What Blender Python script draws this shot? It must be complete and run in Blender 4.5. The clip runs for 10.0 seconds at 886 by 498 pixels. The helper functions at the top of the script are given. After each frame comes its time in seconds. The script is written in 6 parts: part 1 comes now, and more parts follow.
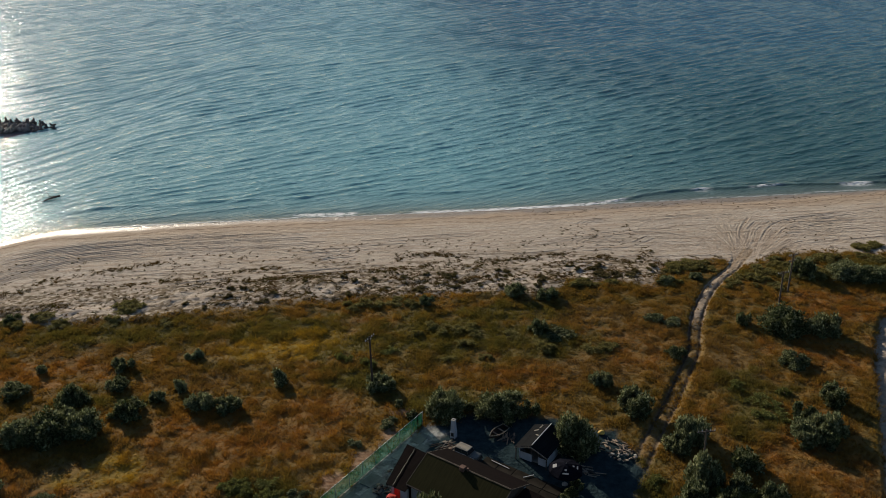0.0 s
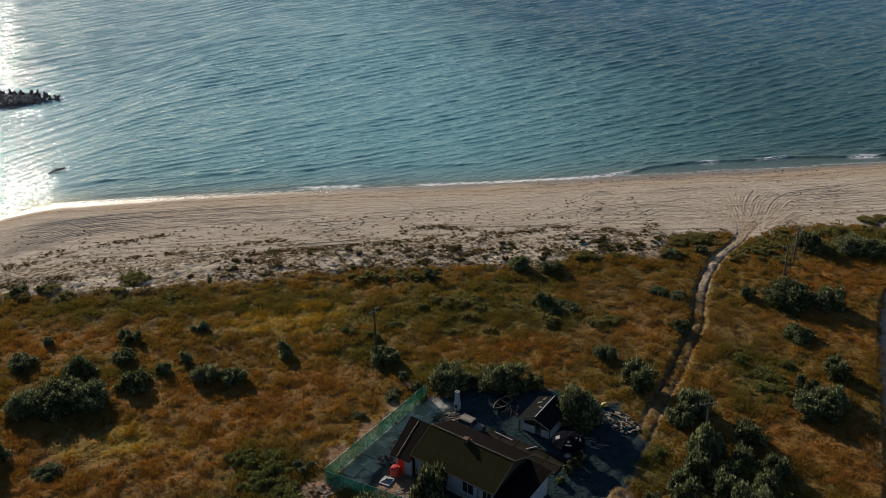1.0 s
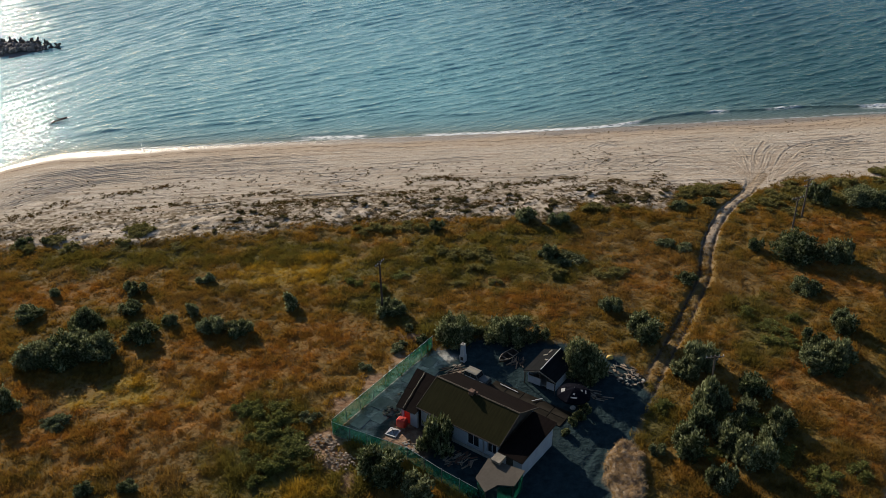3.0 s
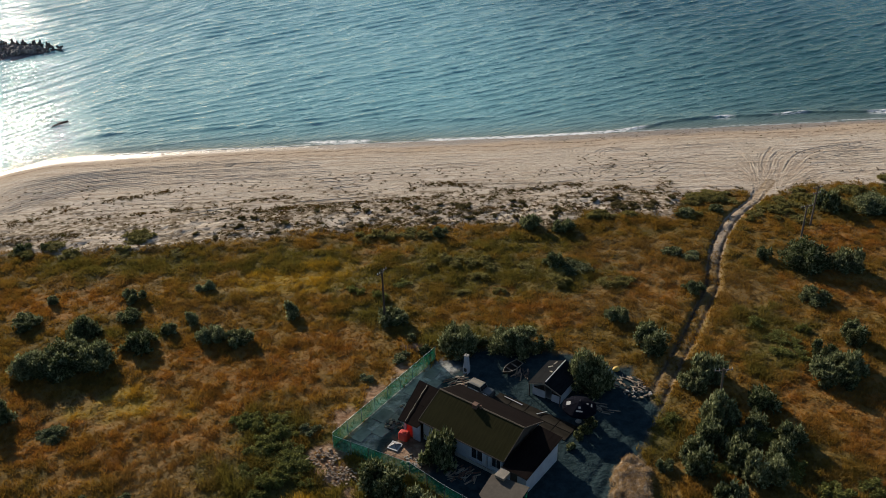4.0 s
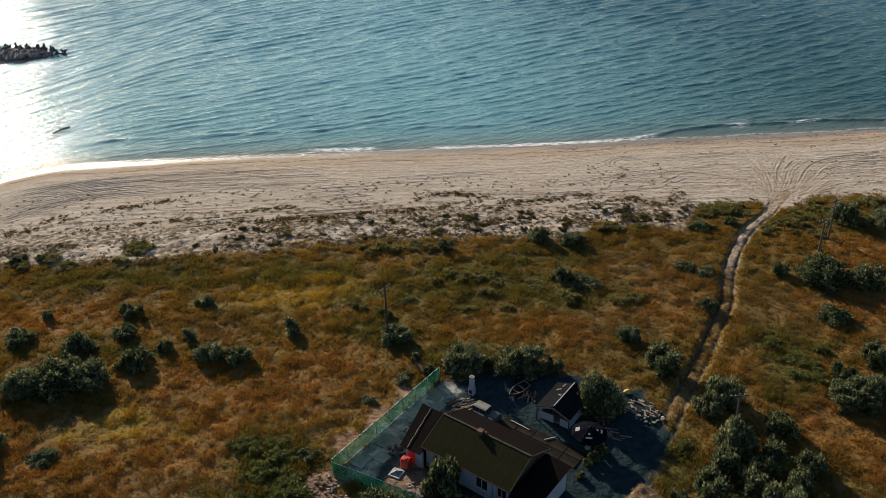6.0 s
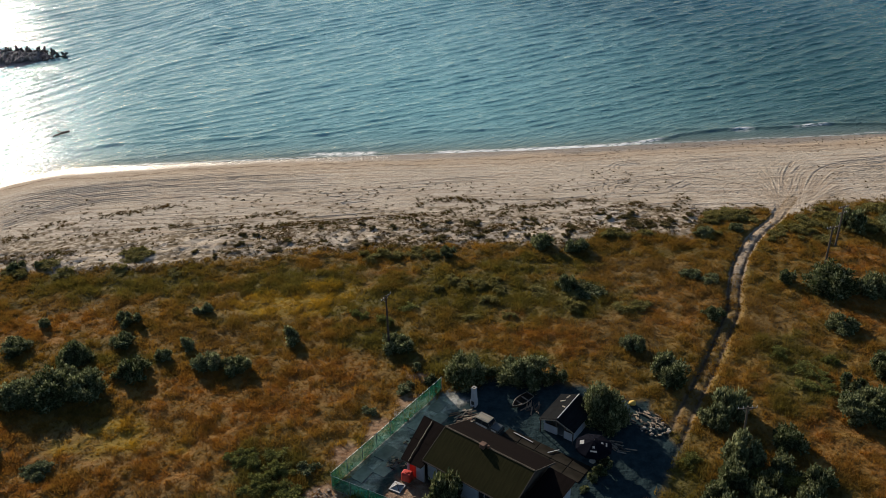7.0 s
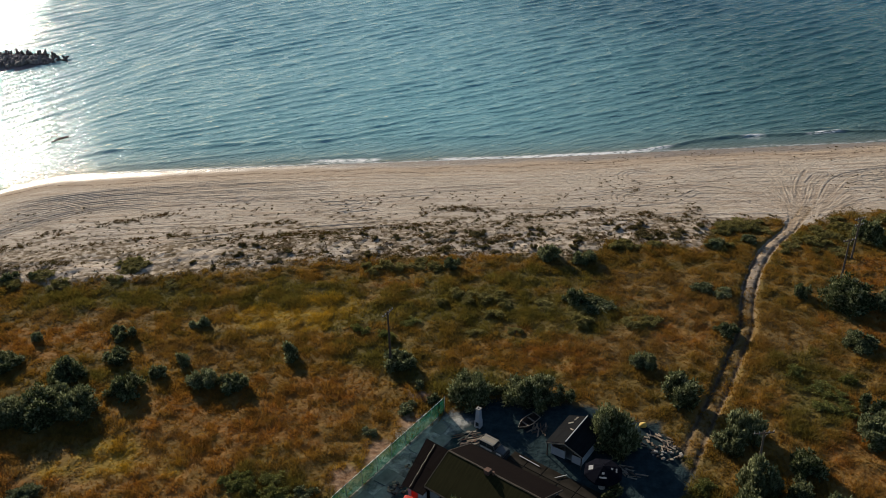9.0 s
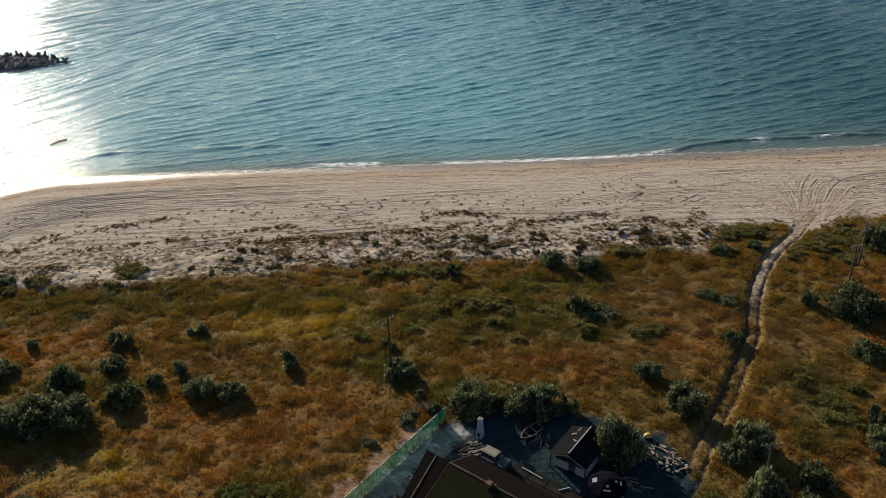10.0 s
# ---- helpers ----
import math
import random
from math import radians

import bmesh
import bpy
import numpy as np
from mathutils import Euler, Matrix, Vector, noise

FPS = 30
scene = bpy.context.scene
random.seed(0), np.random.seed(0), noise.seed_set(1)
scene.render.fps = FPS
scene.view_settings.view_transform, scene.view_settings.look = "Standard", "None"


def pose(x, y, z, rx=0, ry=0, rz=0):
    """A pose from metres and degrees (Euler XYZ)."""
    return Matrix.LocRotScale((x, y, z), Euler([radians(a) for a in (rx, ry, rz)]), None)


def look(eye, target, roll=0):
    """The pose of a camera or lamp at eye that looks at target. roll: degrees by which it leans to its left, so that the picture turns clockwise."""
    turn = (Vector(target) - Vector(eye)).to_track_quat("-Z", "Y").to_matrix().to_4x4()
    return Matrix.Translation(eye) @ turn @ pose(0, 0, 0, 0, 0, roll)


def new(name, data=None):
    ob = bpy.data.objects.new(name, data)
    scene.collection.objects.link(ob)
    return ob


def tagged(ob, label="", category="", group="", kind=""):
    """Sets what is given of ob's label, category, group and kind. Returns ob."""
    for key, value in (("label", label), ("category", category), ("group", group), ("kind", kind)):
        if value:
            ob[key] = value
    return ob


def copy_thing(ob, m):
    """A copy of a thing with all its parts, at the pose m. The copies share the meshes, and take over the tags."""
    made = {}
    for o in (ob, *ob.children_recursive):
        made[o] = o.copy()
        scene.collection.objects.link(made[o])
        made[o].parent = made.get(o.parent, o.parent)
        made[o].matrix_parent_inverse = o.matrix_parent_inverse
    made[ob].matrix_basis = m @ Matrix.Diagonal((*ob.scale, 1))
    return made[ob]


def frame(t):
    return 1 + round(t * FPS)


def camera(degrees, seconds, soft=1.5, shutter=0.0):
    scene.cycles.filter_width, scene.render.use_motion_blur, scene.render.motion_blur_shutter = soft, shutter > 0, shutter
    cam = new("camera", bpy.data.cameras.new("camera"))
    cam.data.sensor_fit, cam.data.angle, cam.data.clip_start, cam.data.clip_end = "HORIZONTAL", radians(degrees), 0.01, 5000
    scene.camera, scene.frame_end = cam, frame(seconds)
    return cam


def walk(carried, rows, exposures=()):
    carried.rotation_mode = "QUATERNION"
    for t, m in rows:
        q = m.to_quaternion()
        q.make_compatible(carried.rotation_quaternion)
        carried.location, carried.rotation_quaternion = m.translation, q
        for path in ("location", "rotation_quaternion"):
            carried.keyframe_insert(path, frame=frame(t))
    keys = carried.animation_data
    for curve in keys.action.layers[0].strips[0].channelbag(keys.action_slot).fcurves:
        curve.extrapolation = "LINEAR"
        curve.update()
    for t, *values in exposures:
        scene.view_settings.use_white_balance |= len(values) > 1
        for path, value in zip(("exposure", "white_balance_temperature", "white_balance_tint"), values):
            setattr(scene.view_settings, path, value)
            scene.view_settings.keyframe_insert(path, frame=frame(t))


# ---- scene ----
cam = camera(55.8, 10.0, soft=0.5)
PATH = [
    (0, (-0.185, -0.785, 56.847), (-0.17, 1.056, 56.066), -0.7),
    (0.5, (-0.116, -0.74, 56.88), (-0.106, 1.095, 56.086), -0.7),
    (1, (-0.032, -0.742, 56.89), (-0.031, 1.072, 56.049), -0.8),
    (1.5, (-0.141, -0.737, 56.843), (-0.144, 1.054, 55.953), -0.8),
    (2, (-0.199, -0.761, 56.819), (-0.207, 1.003, 55.877), -0.8),
    (2.5, (-0.102, -0.568, 56.854), (-0.113, 1.192, 55.904), -0.9),
    (4, (-0.12, 1.81, 56.885), (-0.141, 3.572, 55.939), -0.9),
    (4.5, (-0.002, 2.652, 56.876), (-0.03, 4.414, 55.931), -0.9),
    (5, (0.075, 3.57, 56.881), (0.043, 5.333, 55.937), -0.9),
    (5.5, (0.127, 4.51, 56.862), (0.091, 6.273, 55.918), -0.9),
    (7, (0.251, 7.069, 56.86), (0.204, 8.833, 55.919), -1.0),
    (7.5, (0.214, 7.884, 56.854), (0.165, 9.648, 55.914), -1.0),
    (8, (0.229, 8.705, 56.819), (0.177, 10.47, 55.88), -1.0),
    (8.5, (0.256, 9.573, 56.717), (0.201, 11.339, 55.778), -1.0),
    (9, (0.306, 10.42, 56.618), (0.247, 12.186, 55.68), -1.0),
    (9.5, (0.397, 11.2, 56.563), (0.334, 12.966, 55.626), -1.0),
    (10, (0.314, 11.955, 56.507), (0.251, 13.722, 55.571), -1.0),
]
walk(cam, [(t, look(eye, target, roll)) for t, eye, target, roll in PATH], exposures=[(0, 0.18), (1, 0.18), (2, 0.25), (2.5, 0.41), (4, 0.57), (7.5, 0.49), (10, 0.41)])

# ---------------------------------------------------------------- light
SUN_ELEV, SUN_AZ = 19.5, -32.5
world = bpy.data.worlds.new("sky")
scene.world = world
world.use_nodes = True
wn = world.node_tree
sky = wn.nodes.new("ShaderNodeTexSky")
sky.sky_type = "NISHITA"
sky.sun_disc = False
sky.sun_elevation = radians(SUN_ELEV)
sky.sun_rotation = radians(SUN_AZ)
sky.air_density = 1.0
sky.dust_density = 0.6
sky.ozone_density = 3.0
wn.links.new(sky.outputs[0], wn.nodes["Background"].inputs[0])
wn.nodes["Background"].inputs[1].default_value = 0.073
sun_data = bpy.data.lights.new("sun", "SUN")
sun_data.energy = 4.9
sun_data.angle = radians(0.55)
sun_data.color = (1.0, 0.88, 0.72)
sun = new("sun", sun_data)
a, e = radians(SUN_AZ), radians(SUN_ELEV)
SUN_DIR = Vector((math.sin(a) * math.cos(e), math.cos(a) * math.cos(e), math.sin(e)))
sun.matrix_world = look(tuple(SUN_DIR * 300), (0, 0, 0))


# ---------------------------------------------------------------- node helpers
class Mat:
    """A small builder of node materials."""

    def __init__(self, name):
        self.m = bpy.data.materials.new(name)
        self.m.use_nodes = True
        self.t = self.m.node_tree
        self.bsdf = self.t.nodes["Principled BSDF"]
        self.out = self.t.nodes["Material Output"]
        self.geo = None

    def node(self, kind, **props):
        n = self.t.nodes.new(kind)
        for k, v in props.items():
            if k == "operation":
                n.operation = v
            elif k == "blend_type":
                n.blend_type = v
            elif k == "data_type":
                n.data_type = v
            elif k == "attribute_name":
                n.attribute_name = v
            elif k == "feature":
                n.feature = v
        return n

    def plug(self, socket, v):
        if hasattr(v, "is_linked"):
            self.t.links.new(v, socket)
        elif isinstance(v, (tuple, list)) and len(v) == 3 and socket.type == "RGBA":
            socket.default_value = (*v, 1)
        else:
            socket.default_value = v

    def pos(self):
        if self.geo is None:
            self.geo = self.node("ShaderNodeNewGeometry")
        return self.geo.outputs["Position"]

    def local(self):
        return self.node("ShaderNodeTexCoord").outputs["Object"]

    def stretch(self, v, s):
        n = self.node("ShaderNodeMapping")
        self.plug(n.inputs[0], v)
        n.inputs["Scale"].default_value = s
        return n.outputs[0]

    def turned(self, v, degrees, s):
        """Turns the places about z, then stretches them."""
        n = self.node("ShaderNodeMapping")
        self.plug(n.inputs[0], v)
        n.inputs["Rotation"].default_value = (0, 0, radians(degrees))
        return self.stretch(n.outputs[0], s)

    def noise(self, v, scale, detail=4.0, rough=0.55):
        n = self.node("ShaderNodeTexNoise")
        self.plug(n.inputs["Vector"], v)
        n.inputs["Scale"].default_value = scale
        n.inputs["Detail"].default_value = detail
        n.inputs["Roughness"].default_value = rough
        return n.outputs["Fac"]

    def voronoi(self, v, scale):
        n = self.node("ShaderNodeTexVoronoi")
        self.plug(n.inputs["Vector"], v)
        n.inputs["Scale"].default_value = scale
        return n.outputs

    def attr(self, name):
        return self.node("ShaderNodeAttribute", attribute_name=name).outputs["Fac"]

    def rnd(self):
        return self.node("ShaderNodeObjectInfo").outputs["Random"]

    def island(self):
        if self.geo is None:
            self.pos()
        return self.geo.outputs["Random Per Island"]

    def ramp(self, v, lo, hi, a=0.0, b=1.0):
        n = self.node("ShaderNodeMapRange")
        n.clamp = True
        self.plug(n.inputs[0], v)
        for i, x in enumerate((lo, hi, a, b)):
            n.inputs[i + 1].default_value = x
        return n.outputs[0]

    def math(self, op, a, b=0.0):
        n = self.node("ShaderNodeMath", operation=op)
        self.plug(n.inputs[0], a)
        self.plug(n.inputs[1], b)
        return n.outputs[0]

    def mix(self, f, a, b, mode="MIX"):
        n = self.node("ShaderNodeMix", data_type="RGBA", blend_type=mode)
        self.plug(n.inputs[0], f)
        self.plug(n.inputs[6], a)
        self.plug(n.inputs[7], b)
        return n.outputs[2]

    def bump(self, h, strength=0.4, distance=0.1, normal=None):
        n = self.node("ShaderNodeBump")
        n.inputs["Strength"].default_value = strength
        n.inputs["Distance"].default_value = distance
        self.plug(n.inputs["Height"], h)
        if normal is not None:
            self.plug(n.inputs["Normal"], normal)
        return n.outputs[0]

    def set(self, color=None, rough=None, metal=None, normal=None, spec=None):
        for key, v in (("Base Color", color), ("Roughness", rough), ("Metallic", metal), ("Normal", normal), ("Specular IOR Level", spec)):
            if v is not None:
                self.plug(self.bsdf.inputs[key], v)
        return self.m


def plain(name, color, rough=0.7, metal=0.0, grain=14.0, amount=0.35, bump=0.2, spec=0.4):
    """A worn surface: two scales of variation in tone, fine relief."""
    m = Mat(name)
    p = m.local()
    big, fine = m.noise(p, grain * 0.12, 3), m.noise(p, grain, 5)
    dark = tuple(c * (1 - amount) for c in color)
    light = tuple(min(1, c * (1 + amount * 0.6)) for c in color)
    c = m.mix(m.ramp(big, 0.3, 0.7), dark, light)
    c = m.mix(m.ramp(fine, 0.35, 0.75, 0, 0.5), c, tuple(x * (1 - amount) for x in color))
    r = m.ramp(fine, 0.2, 0.8, max(0.02, rough - 0.1), min(1, rough + 0.1))
    return m.set(c, r, metal, m.bump(fine, bump, 0.02), spec)


# ---------------------------------------------------------------- mesh helpers
def part(name, bm, material, parent=None, label="", smooth=False):
    """Links a bmesh as one mesh object, under a thing or a part where one is given."""
    me = bpy.data.meshes.new(name)
    bm.normal_update()
    bm.to_mesh(me)
    bm.free()
    me.materials.append(material)
    if smooth:
        me.polygons.foreach_set("use_smooth", [True] * len(me.polygons))
    ob = new(name, me)
    if parent is not None:
        ob.parent = parent
    if label:
        ob["label"] = label
    return ob


def share(name, mesh, parent, m=None, label=""):
    ob = new(name, mesh)
    ob.parent = parent
    if m is not None:
        ob.matrix_basis = m
    if label:
        ob["label"] = label
    return ob


def thing(name, m, label, category, group=""):
    ob = new(name)
    ob.empty_display_size = 0.2
    ob.matrix_basis = m
    return tagged(ob, label, category, group)


def add_box(bm, lo, hi, bevel=0.0, m=None):
    r = bmesh.ops.create_cube(bm, size=1.0)
    vs = r["verts"]
    lo, hi = Vector(lo), Vector(hi)
    for v in vs:
        v.co = Vector([(lo[i] + hi[i]) / 2 + v.co[i] * (hi[i] - lo[i]) for i in range(3)])
    if bevel:
        es = list({e for v in vs for e in v.link_edges})
        r = bmesh.ops.bevel(bm, geom=es, offset=bevel, segments=1, affect="EDGES")
        vs = list({v for v in r["verts"]} | {v for v in vs if v.is_valid})
    if m is not None:
        bmesh.ops.transform(bm, matrix=m, verts=vs)
    return vs


def box(lo, hi, bevel=0.0, m=None):
    bm = bmesh.new()
    add_box(bm, lo, hi, bevel, m)
    return bm


def add_tube(bm, a, b, r0, r1, seg=8):
    a, b = Vector(a), Vector(b)
    q = (b - a).to_track_quat("Z", "Y").to_matrix().to_4x4()
    m = Matrix.Translation((a + b) / 2) @ q
    bmesh.ops.create_cone(bm, cap_ends=True, segments=seg, radius1=r0, radius2=r1, depth=(b - a).length, matrix=m)


def tube(a, b, r0, r1, seg=8):
    bm = bmesh.new()
    add_tube(bm, a, b, r0, r1, seg)
    return bm


def slab(corners, thick):
    """A sheet of that thickness below four corners given anticlockwise from above."""
    bm = bmesh.new()
    top = [bm.verts.new(c) for c in corners]
    low = [bm.verts.new((c[0], c[1], c[2] - thick)) for c in corners]
    bm.faces.new(top)
    bm.faces.new(low[::-1])
    n = len(corners)
    for i in range(n):
        bm.faces.new((top[i], low[i], low[(i + 1) % n], top[(i + 1) % n]))
    return bm


# ---------------------------------------------------------------- numeric noise
def value_noise(x, y, cell, seed):
    rng = np.random.RandomState(seed)
    table = rng.rand(256, 256)
    u, v = np.asarray(x, float) / cell, np.asarray(y, float) / cell
    i, j = np.floor(u).astype(int), np.floor(v).astype(int)
    fu, fv = u - i, v - j
    fu, fv = fu * fu * (3 - 2 * fu), fv * fv * (3 - 2 * fv)
    g = lambda a, b: table[(i + a) % 256, (j + b) % 256]
    return (g(0, 0) * (1 - fu) + g(1, 0) * fu) * (1 - fv) + (g(0, 1) * (1 - fu) + g(1, 1) * fu) * fv


def fbm(x, y, cell, seed, octaves=4):
    s, a, t = 0, 1.0, 0
    for k in range(octaves):
        s = s + a * value_noise(x, y, cell / 2 ** k, seed + 31 * k)
        t += a
        a *= 0.55
    return s / t


def smoothstep(x, lo, hi):
    t = np.clip((x - lo) / (hi - lo), 0, 1)
    return t * t * (3 - 2 * t)


def curve_fn(points, soft):
    """A smooth line y(x) through a few points."""
    xs = np.linspace(points[0][0], points[-1][0], 6000) if points[-1][0] - points[0][0] < 1000 else np.linspace(-600, 600, 6000)
    ys = np.interp(xs, [p[0] for p in points], [p[1] for p in points])
    n = max(3, int(soft / (xs[1] - xs[0])))
    k = np.hanning(2 * n + 1)
    ys = np.convolve(np.pad(ys, n, mode="edge"), k / k.sum(), mode="valid")
    return lambda x: np.interp(x, xs, ys)


def line_distance(x, y, points):
    """The distance of every place to a bent line."""
    best = np.full(np.shape(x), 1e9)
    for (x0, y0), (x1, y1) in zip(points, points[1:]):
        dx, dy = x1 - x0, y1 - y0
        t = np.clip(((x - x0) * dx + (y - y0) * dy) / (dx * dx + dy * dy), 0, 1)
        best = np.minimum(best, np.hypot(x - x0 - t * dx, y - y0 - t * dy))
    return best


def inside(x, y, poly):
    r = np.zeros(np.shape(x), bool)
    for (x0, y0), (x1, y1) in zip(poly, poly[1:] + poly[:1]):
        if y0 == y1:
            continue
        r ^= ((y0 > y) != (y1 > y)) & (x < (x1 - x0) * (y - y0) / (y1 - y0) + x0)
    return r


def poly_edge(x, y, poly):
    """Signed distance to a polygon's edge: positive inside."""
    d = line_distance(x, y, poly + poly[:1])
    return np.where(inside(x, y, poly), d, -d)


def bend(points, step=1.0):
    """A rounded line through the points (Catmull-Rom)."""
    p = [np.array(q, float) for q in points]
    p = [2 * p[0] - p[1]] + p + [2 * p[-1] - p[-2]]
    out = []
    for i in range(1, len(p) - 2):
        n = max(2, int(np.linalg.norm(p[i + 1] - p[i]) / step))
        for k in range(n):
            t = k / n
            out.append(0.5 * (2 * p[i] + (p[i + 1] - p[i - 1]) * t + (2 * p[i - 1] - 5 * p[i] + 4 * p[i + 1] - p[i + 2]) * t ** 2
                              + (3 * p[i] - p[i - 1] - 3 * p[i + 1] + p[i + 2]) * t ** 3))
    out.append(p[-2])
    return [tuple(q) for q in out]


# ---------------------------------------------------------------- the plan
shore = curve_fn([(-600, -150), (-300, 10), (-150, 78), (-100, 112), (-84, 130), (-78, 139), (-71, 144.4), (-52, 147), (-20, 150), (12, 152.3),
                  (45, 156), (88, 160.4), (140, 166), (300, 185), (600, 230)], 4)
veg_edge = curve_fn([(-600, 40), (-150, 90), (-90, 101), (-64, 104.4), (-53, 103.6), (-44, 104.8), (-40.6, 106.2), (-31, 107.2), (-25, 109), (-17, 110), (-8.6, 110.7), (5.4, 111.4), (16, 111.2), (19, 112.8), (20.5, 116),
                     (24, 115), (27, 116.2), (30, 113.6), (32.6, 112.4), (33.6, 117), (36.5, 120.8), (40.7, 123.2), (45, 124.2), (46.8, 122), (47.6, 119.8), (49.2, 120.6), (53.3, 123.8), (57.5, 125.4), (66, 126.2), (72, 124), (84, 127), (150, 132), (600, 190)], 1.2)
PATHWAY = bend([(52.0, 127.6), (47.2, 120.2), (43.3, 115.6), (39.9, 110.6), (36.6, 104.1), (34.5, 98.4), (33.0, 93.8), (30.2, 88.3), (27.6, 83.2), (24.9, 78.4), (22.6, 74.2), (20.6, 70.2), (18.6, 67.0), (15.5, 62.5), (11.5, 56.0), (8.0, 46.0)])
ROADWAY = bend([(91, 128), (77, 118), (67.7, 106.5), (61.5, 98.9), (56.7, 90.1), (52.3, 80.1), (48.2, 71.0), (44.0, 62.0), (39.5, 54.0), (31, 42)])
YARD = [(-11.7, 63.9), (-2.1, 77.9), (5, 80.5), (13, 79), (19.5, 76), (21.0, 70), (19.2, 65.2), (17.6, 61.9), (13.2, 52), (10, 44), (2, 44), (2.6, 54.0), (-4, 60.2)]
MOUND = [(16.5, 62.3), (17.2, 61.6), (18.0, 60.0), (17.4, 57.4), (16.9, 53.5), (16.6, 47), (14.7, 47), (13.8, 57.6), (14.6, 60.5)]
GROUND_Z = 2.0


def shore_axes(x, y):
    return shore(x) - y


def ground_height(x, y):
    s = shore_axes(x, y)
    z = np.interp(s, [-400, -60, -12, 0, 5, 10, 26, 36, 42, 60], [-9, -4, -1.0, 0.0, 0.42, 0.75, 1.25, 1.75, 2.0, 2.0])
    v = veg_edge(x) - y
    dune = smoothstep(v, -13, -4) * (1 - smoothstep(v, 0.5, 6)) * (1 - 0.8 * smoothstep(x, 31, 39))
    z = z + dune * (0.5 * fbm(x, y, 5.0, 5) + 0.55 * fbm(x, y, 1.5, 9, 3) - 0.42)
    land = smoothstep(v, 0, 6)
    z = z + land * (0.30 * (fbm(x, y, 14, 21) - 0.5) + 0.40 * (fbm(x, y, 1.5, 22, 3) - 0.5)) * (1 - smoothstep(poly_edge(x, y, YARD), -4, 0))
    path = line_distance(x, y, PATHWAY)
    z = z - (0.34 - 0.16 * smoothstep(y, 98, 108)) * (1 - smoothstep(path, 0.8, 1.4)) * smoothstep(v, -2, 6) * (1 - smoothstep(poly_edge(x, y, YARD), -5, -1))
    road = line_distance(x, y, ROADWAY)
    z = z - 0.55 * (1 - smoothstep(road, 1.5, 2.1)) * smoothstep(v, 0, 8)
    return z


def axis(inner, outer=4400.0, grow=1.35):
    """Grid lines: (start, end, step) stretches, then ever wider ones to the horizon."""
    out = []
    for a, b, s in inner:
        out += list(np.arange(a, b, s))
    out.append(inner[-1][1])
    lo, hi, sl, sh = out[0], out[-1], inner[0][2], inner[-1][2]
    left, right = [], []
    while lo > -outer:
        sl *= grow
        lo -= sl
        left.append(lo)
    while hi < outer:
        sh *= grow
        hi += sh
        right.append(hi)
    return np.array(left[::-1] + out + right)


def grid_object(name, xs, ys, z, attributes, material, smooth=True):
    nx, ny = len(xs), len(ys)
    x, y = np.meshgrid(xs, ys)
    co = np.stack([x, y, z], -1).reshape(-1, 3).astype(np.float32)
    i = np.arange(nx * ny).reshape(ny, nx)
    quads = np.stack([i[:-1, :-1], i[:-1, 1:], i[1:, 1:], i[1:, :-1]], -1).reshape(-1, 4)
    me = numeric_mesh(name, co, quads, smooth)
    for key, v in attributes.items():
        me.attributes.new(key, "FLOAT", "POINT").data.foreach_set("value", np.asarray(v, np.float32).ravel())
    me.materials.append(material)
    return new(name, me)


def numeric_mesh(name, co, faces, smooth=False):
    me = bpy.data.meshes.new(name)
    n, k = faces.shape
    me.vertices.add(len(co))
    me.vertices.foreach_set("co", np.asarray(co, np.float32).ravel())
    me.loops.add(n * k)
    me.loops.foreach_set("vertex_index", faces.astype(np.int32).ravel())
    me.polygons.add(n)
    me.polygons.foreach_set("loop_start", np.arange(0, n * k, k, dtype=np.int32))
    me.polygons.foreach_set("loop_total", np.full(n, k, np.int32))
    if smooth:
        me.polygons.foreach_set("use_smooth", np.ones(n, bool))
    me.update(calc_edges=True)
    return me


def spots(x, y, places, seed):
    """Soft irregular patches: (x, y, radius in x, radius in y)."""
    r = np.zeros(np.shape(x))
    w = (fbm(x, y, 3.0, seed) - 0.5) * 1.6
    for cx, cy, rx, ry in places:
        d = np.hypot((x - cx) / rx, (y - cy) / ry) + w
        r = np.maximum(r, 1 - smoothstep(d, 0.55, 1.15))
    return r


GREEN_SPOTS = [(-16, 60, 7, 6), (-18.5, 66.5, 4.5, 5), (20.5, 68, 1.6, 4), (-38, 83.5, 5, 1.5), (36, 78, 4, 5), (-12, 57, 5, 4), (-20, 101, 12, 4), (-44, 100, 16, 4), (-11, 97, 8, 4), (3, 98, 12, 8), (15, 96, 8, 6), 
               (57, 117, 10, 3.5),  (68, 116, 9, 6), (37, 84, 5, 6), (20, 66, 3, 5), (1.5, 83, 7, 2.5), (-10, 88, 5, 3), (10, 105, 10, 3)]
GOLD_SPOTS = [(-17, 98, 5, 4.5), (-23, 95, 6, 3), (-34, 70, 6, 3), (-9, 66, 3, 6), (-14, 56, 3, 2.5)]
STRAW_SPOTS = [(20, 90, 8, 6), (27, 97, 6, 6), (24, 104, 9, 4), (-46, 96, 8, 3), (-30, 88, 7, 3), (-27, 60, 6, 4), (36, 92, 4, 8), (-38, 70, 7, 3), (46, 66, 4, 6)]
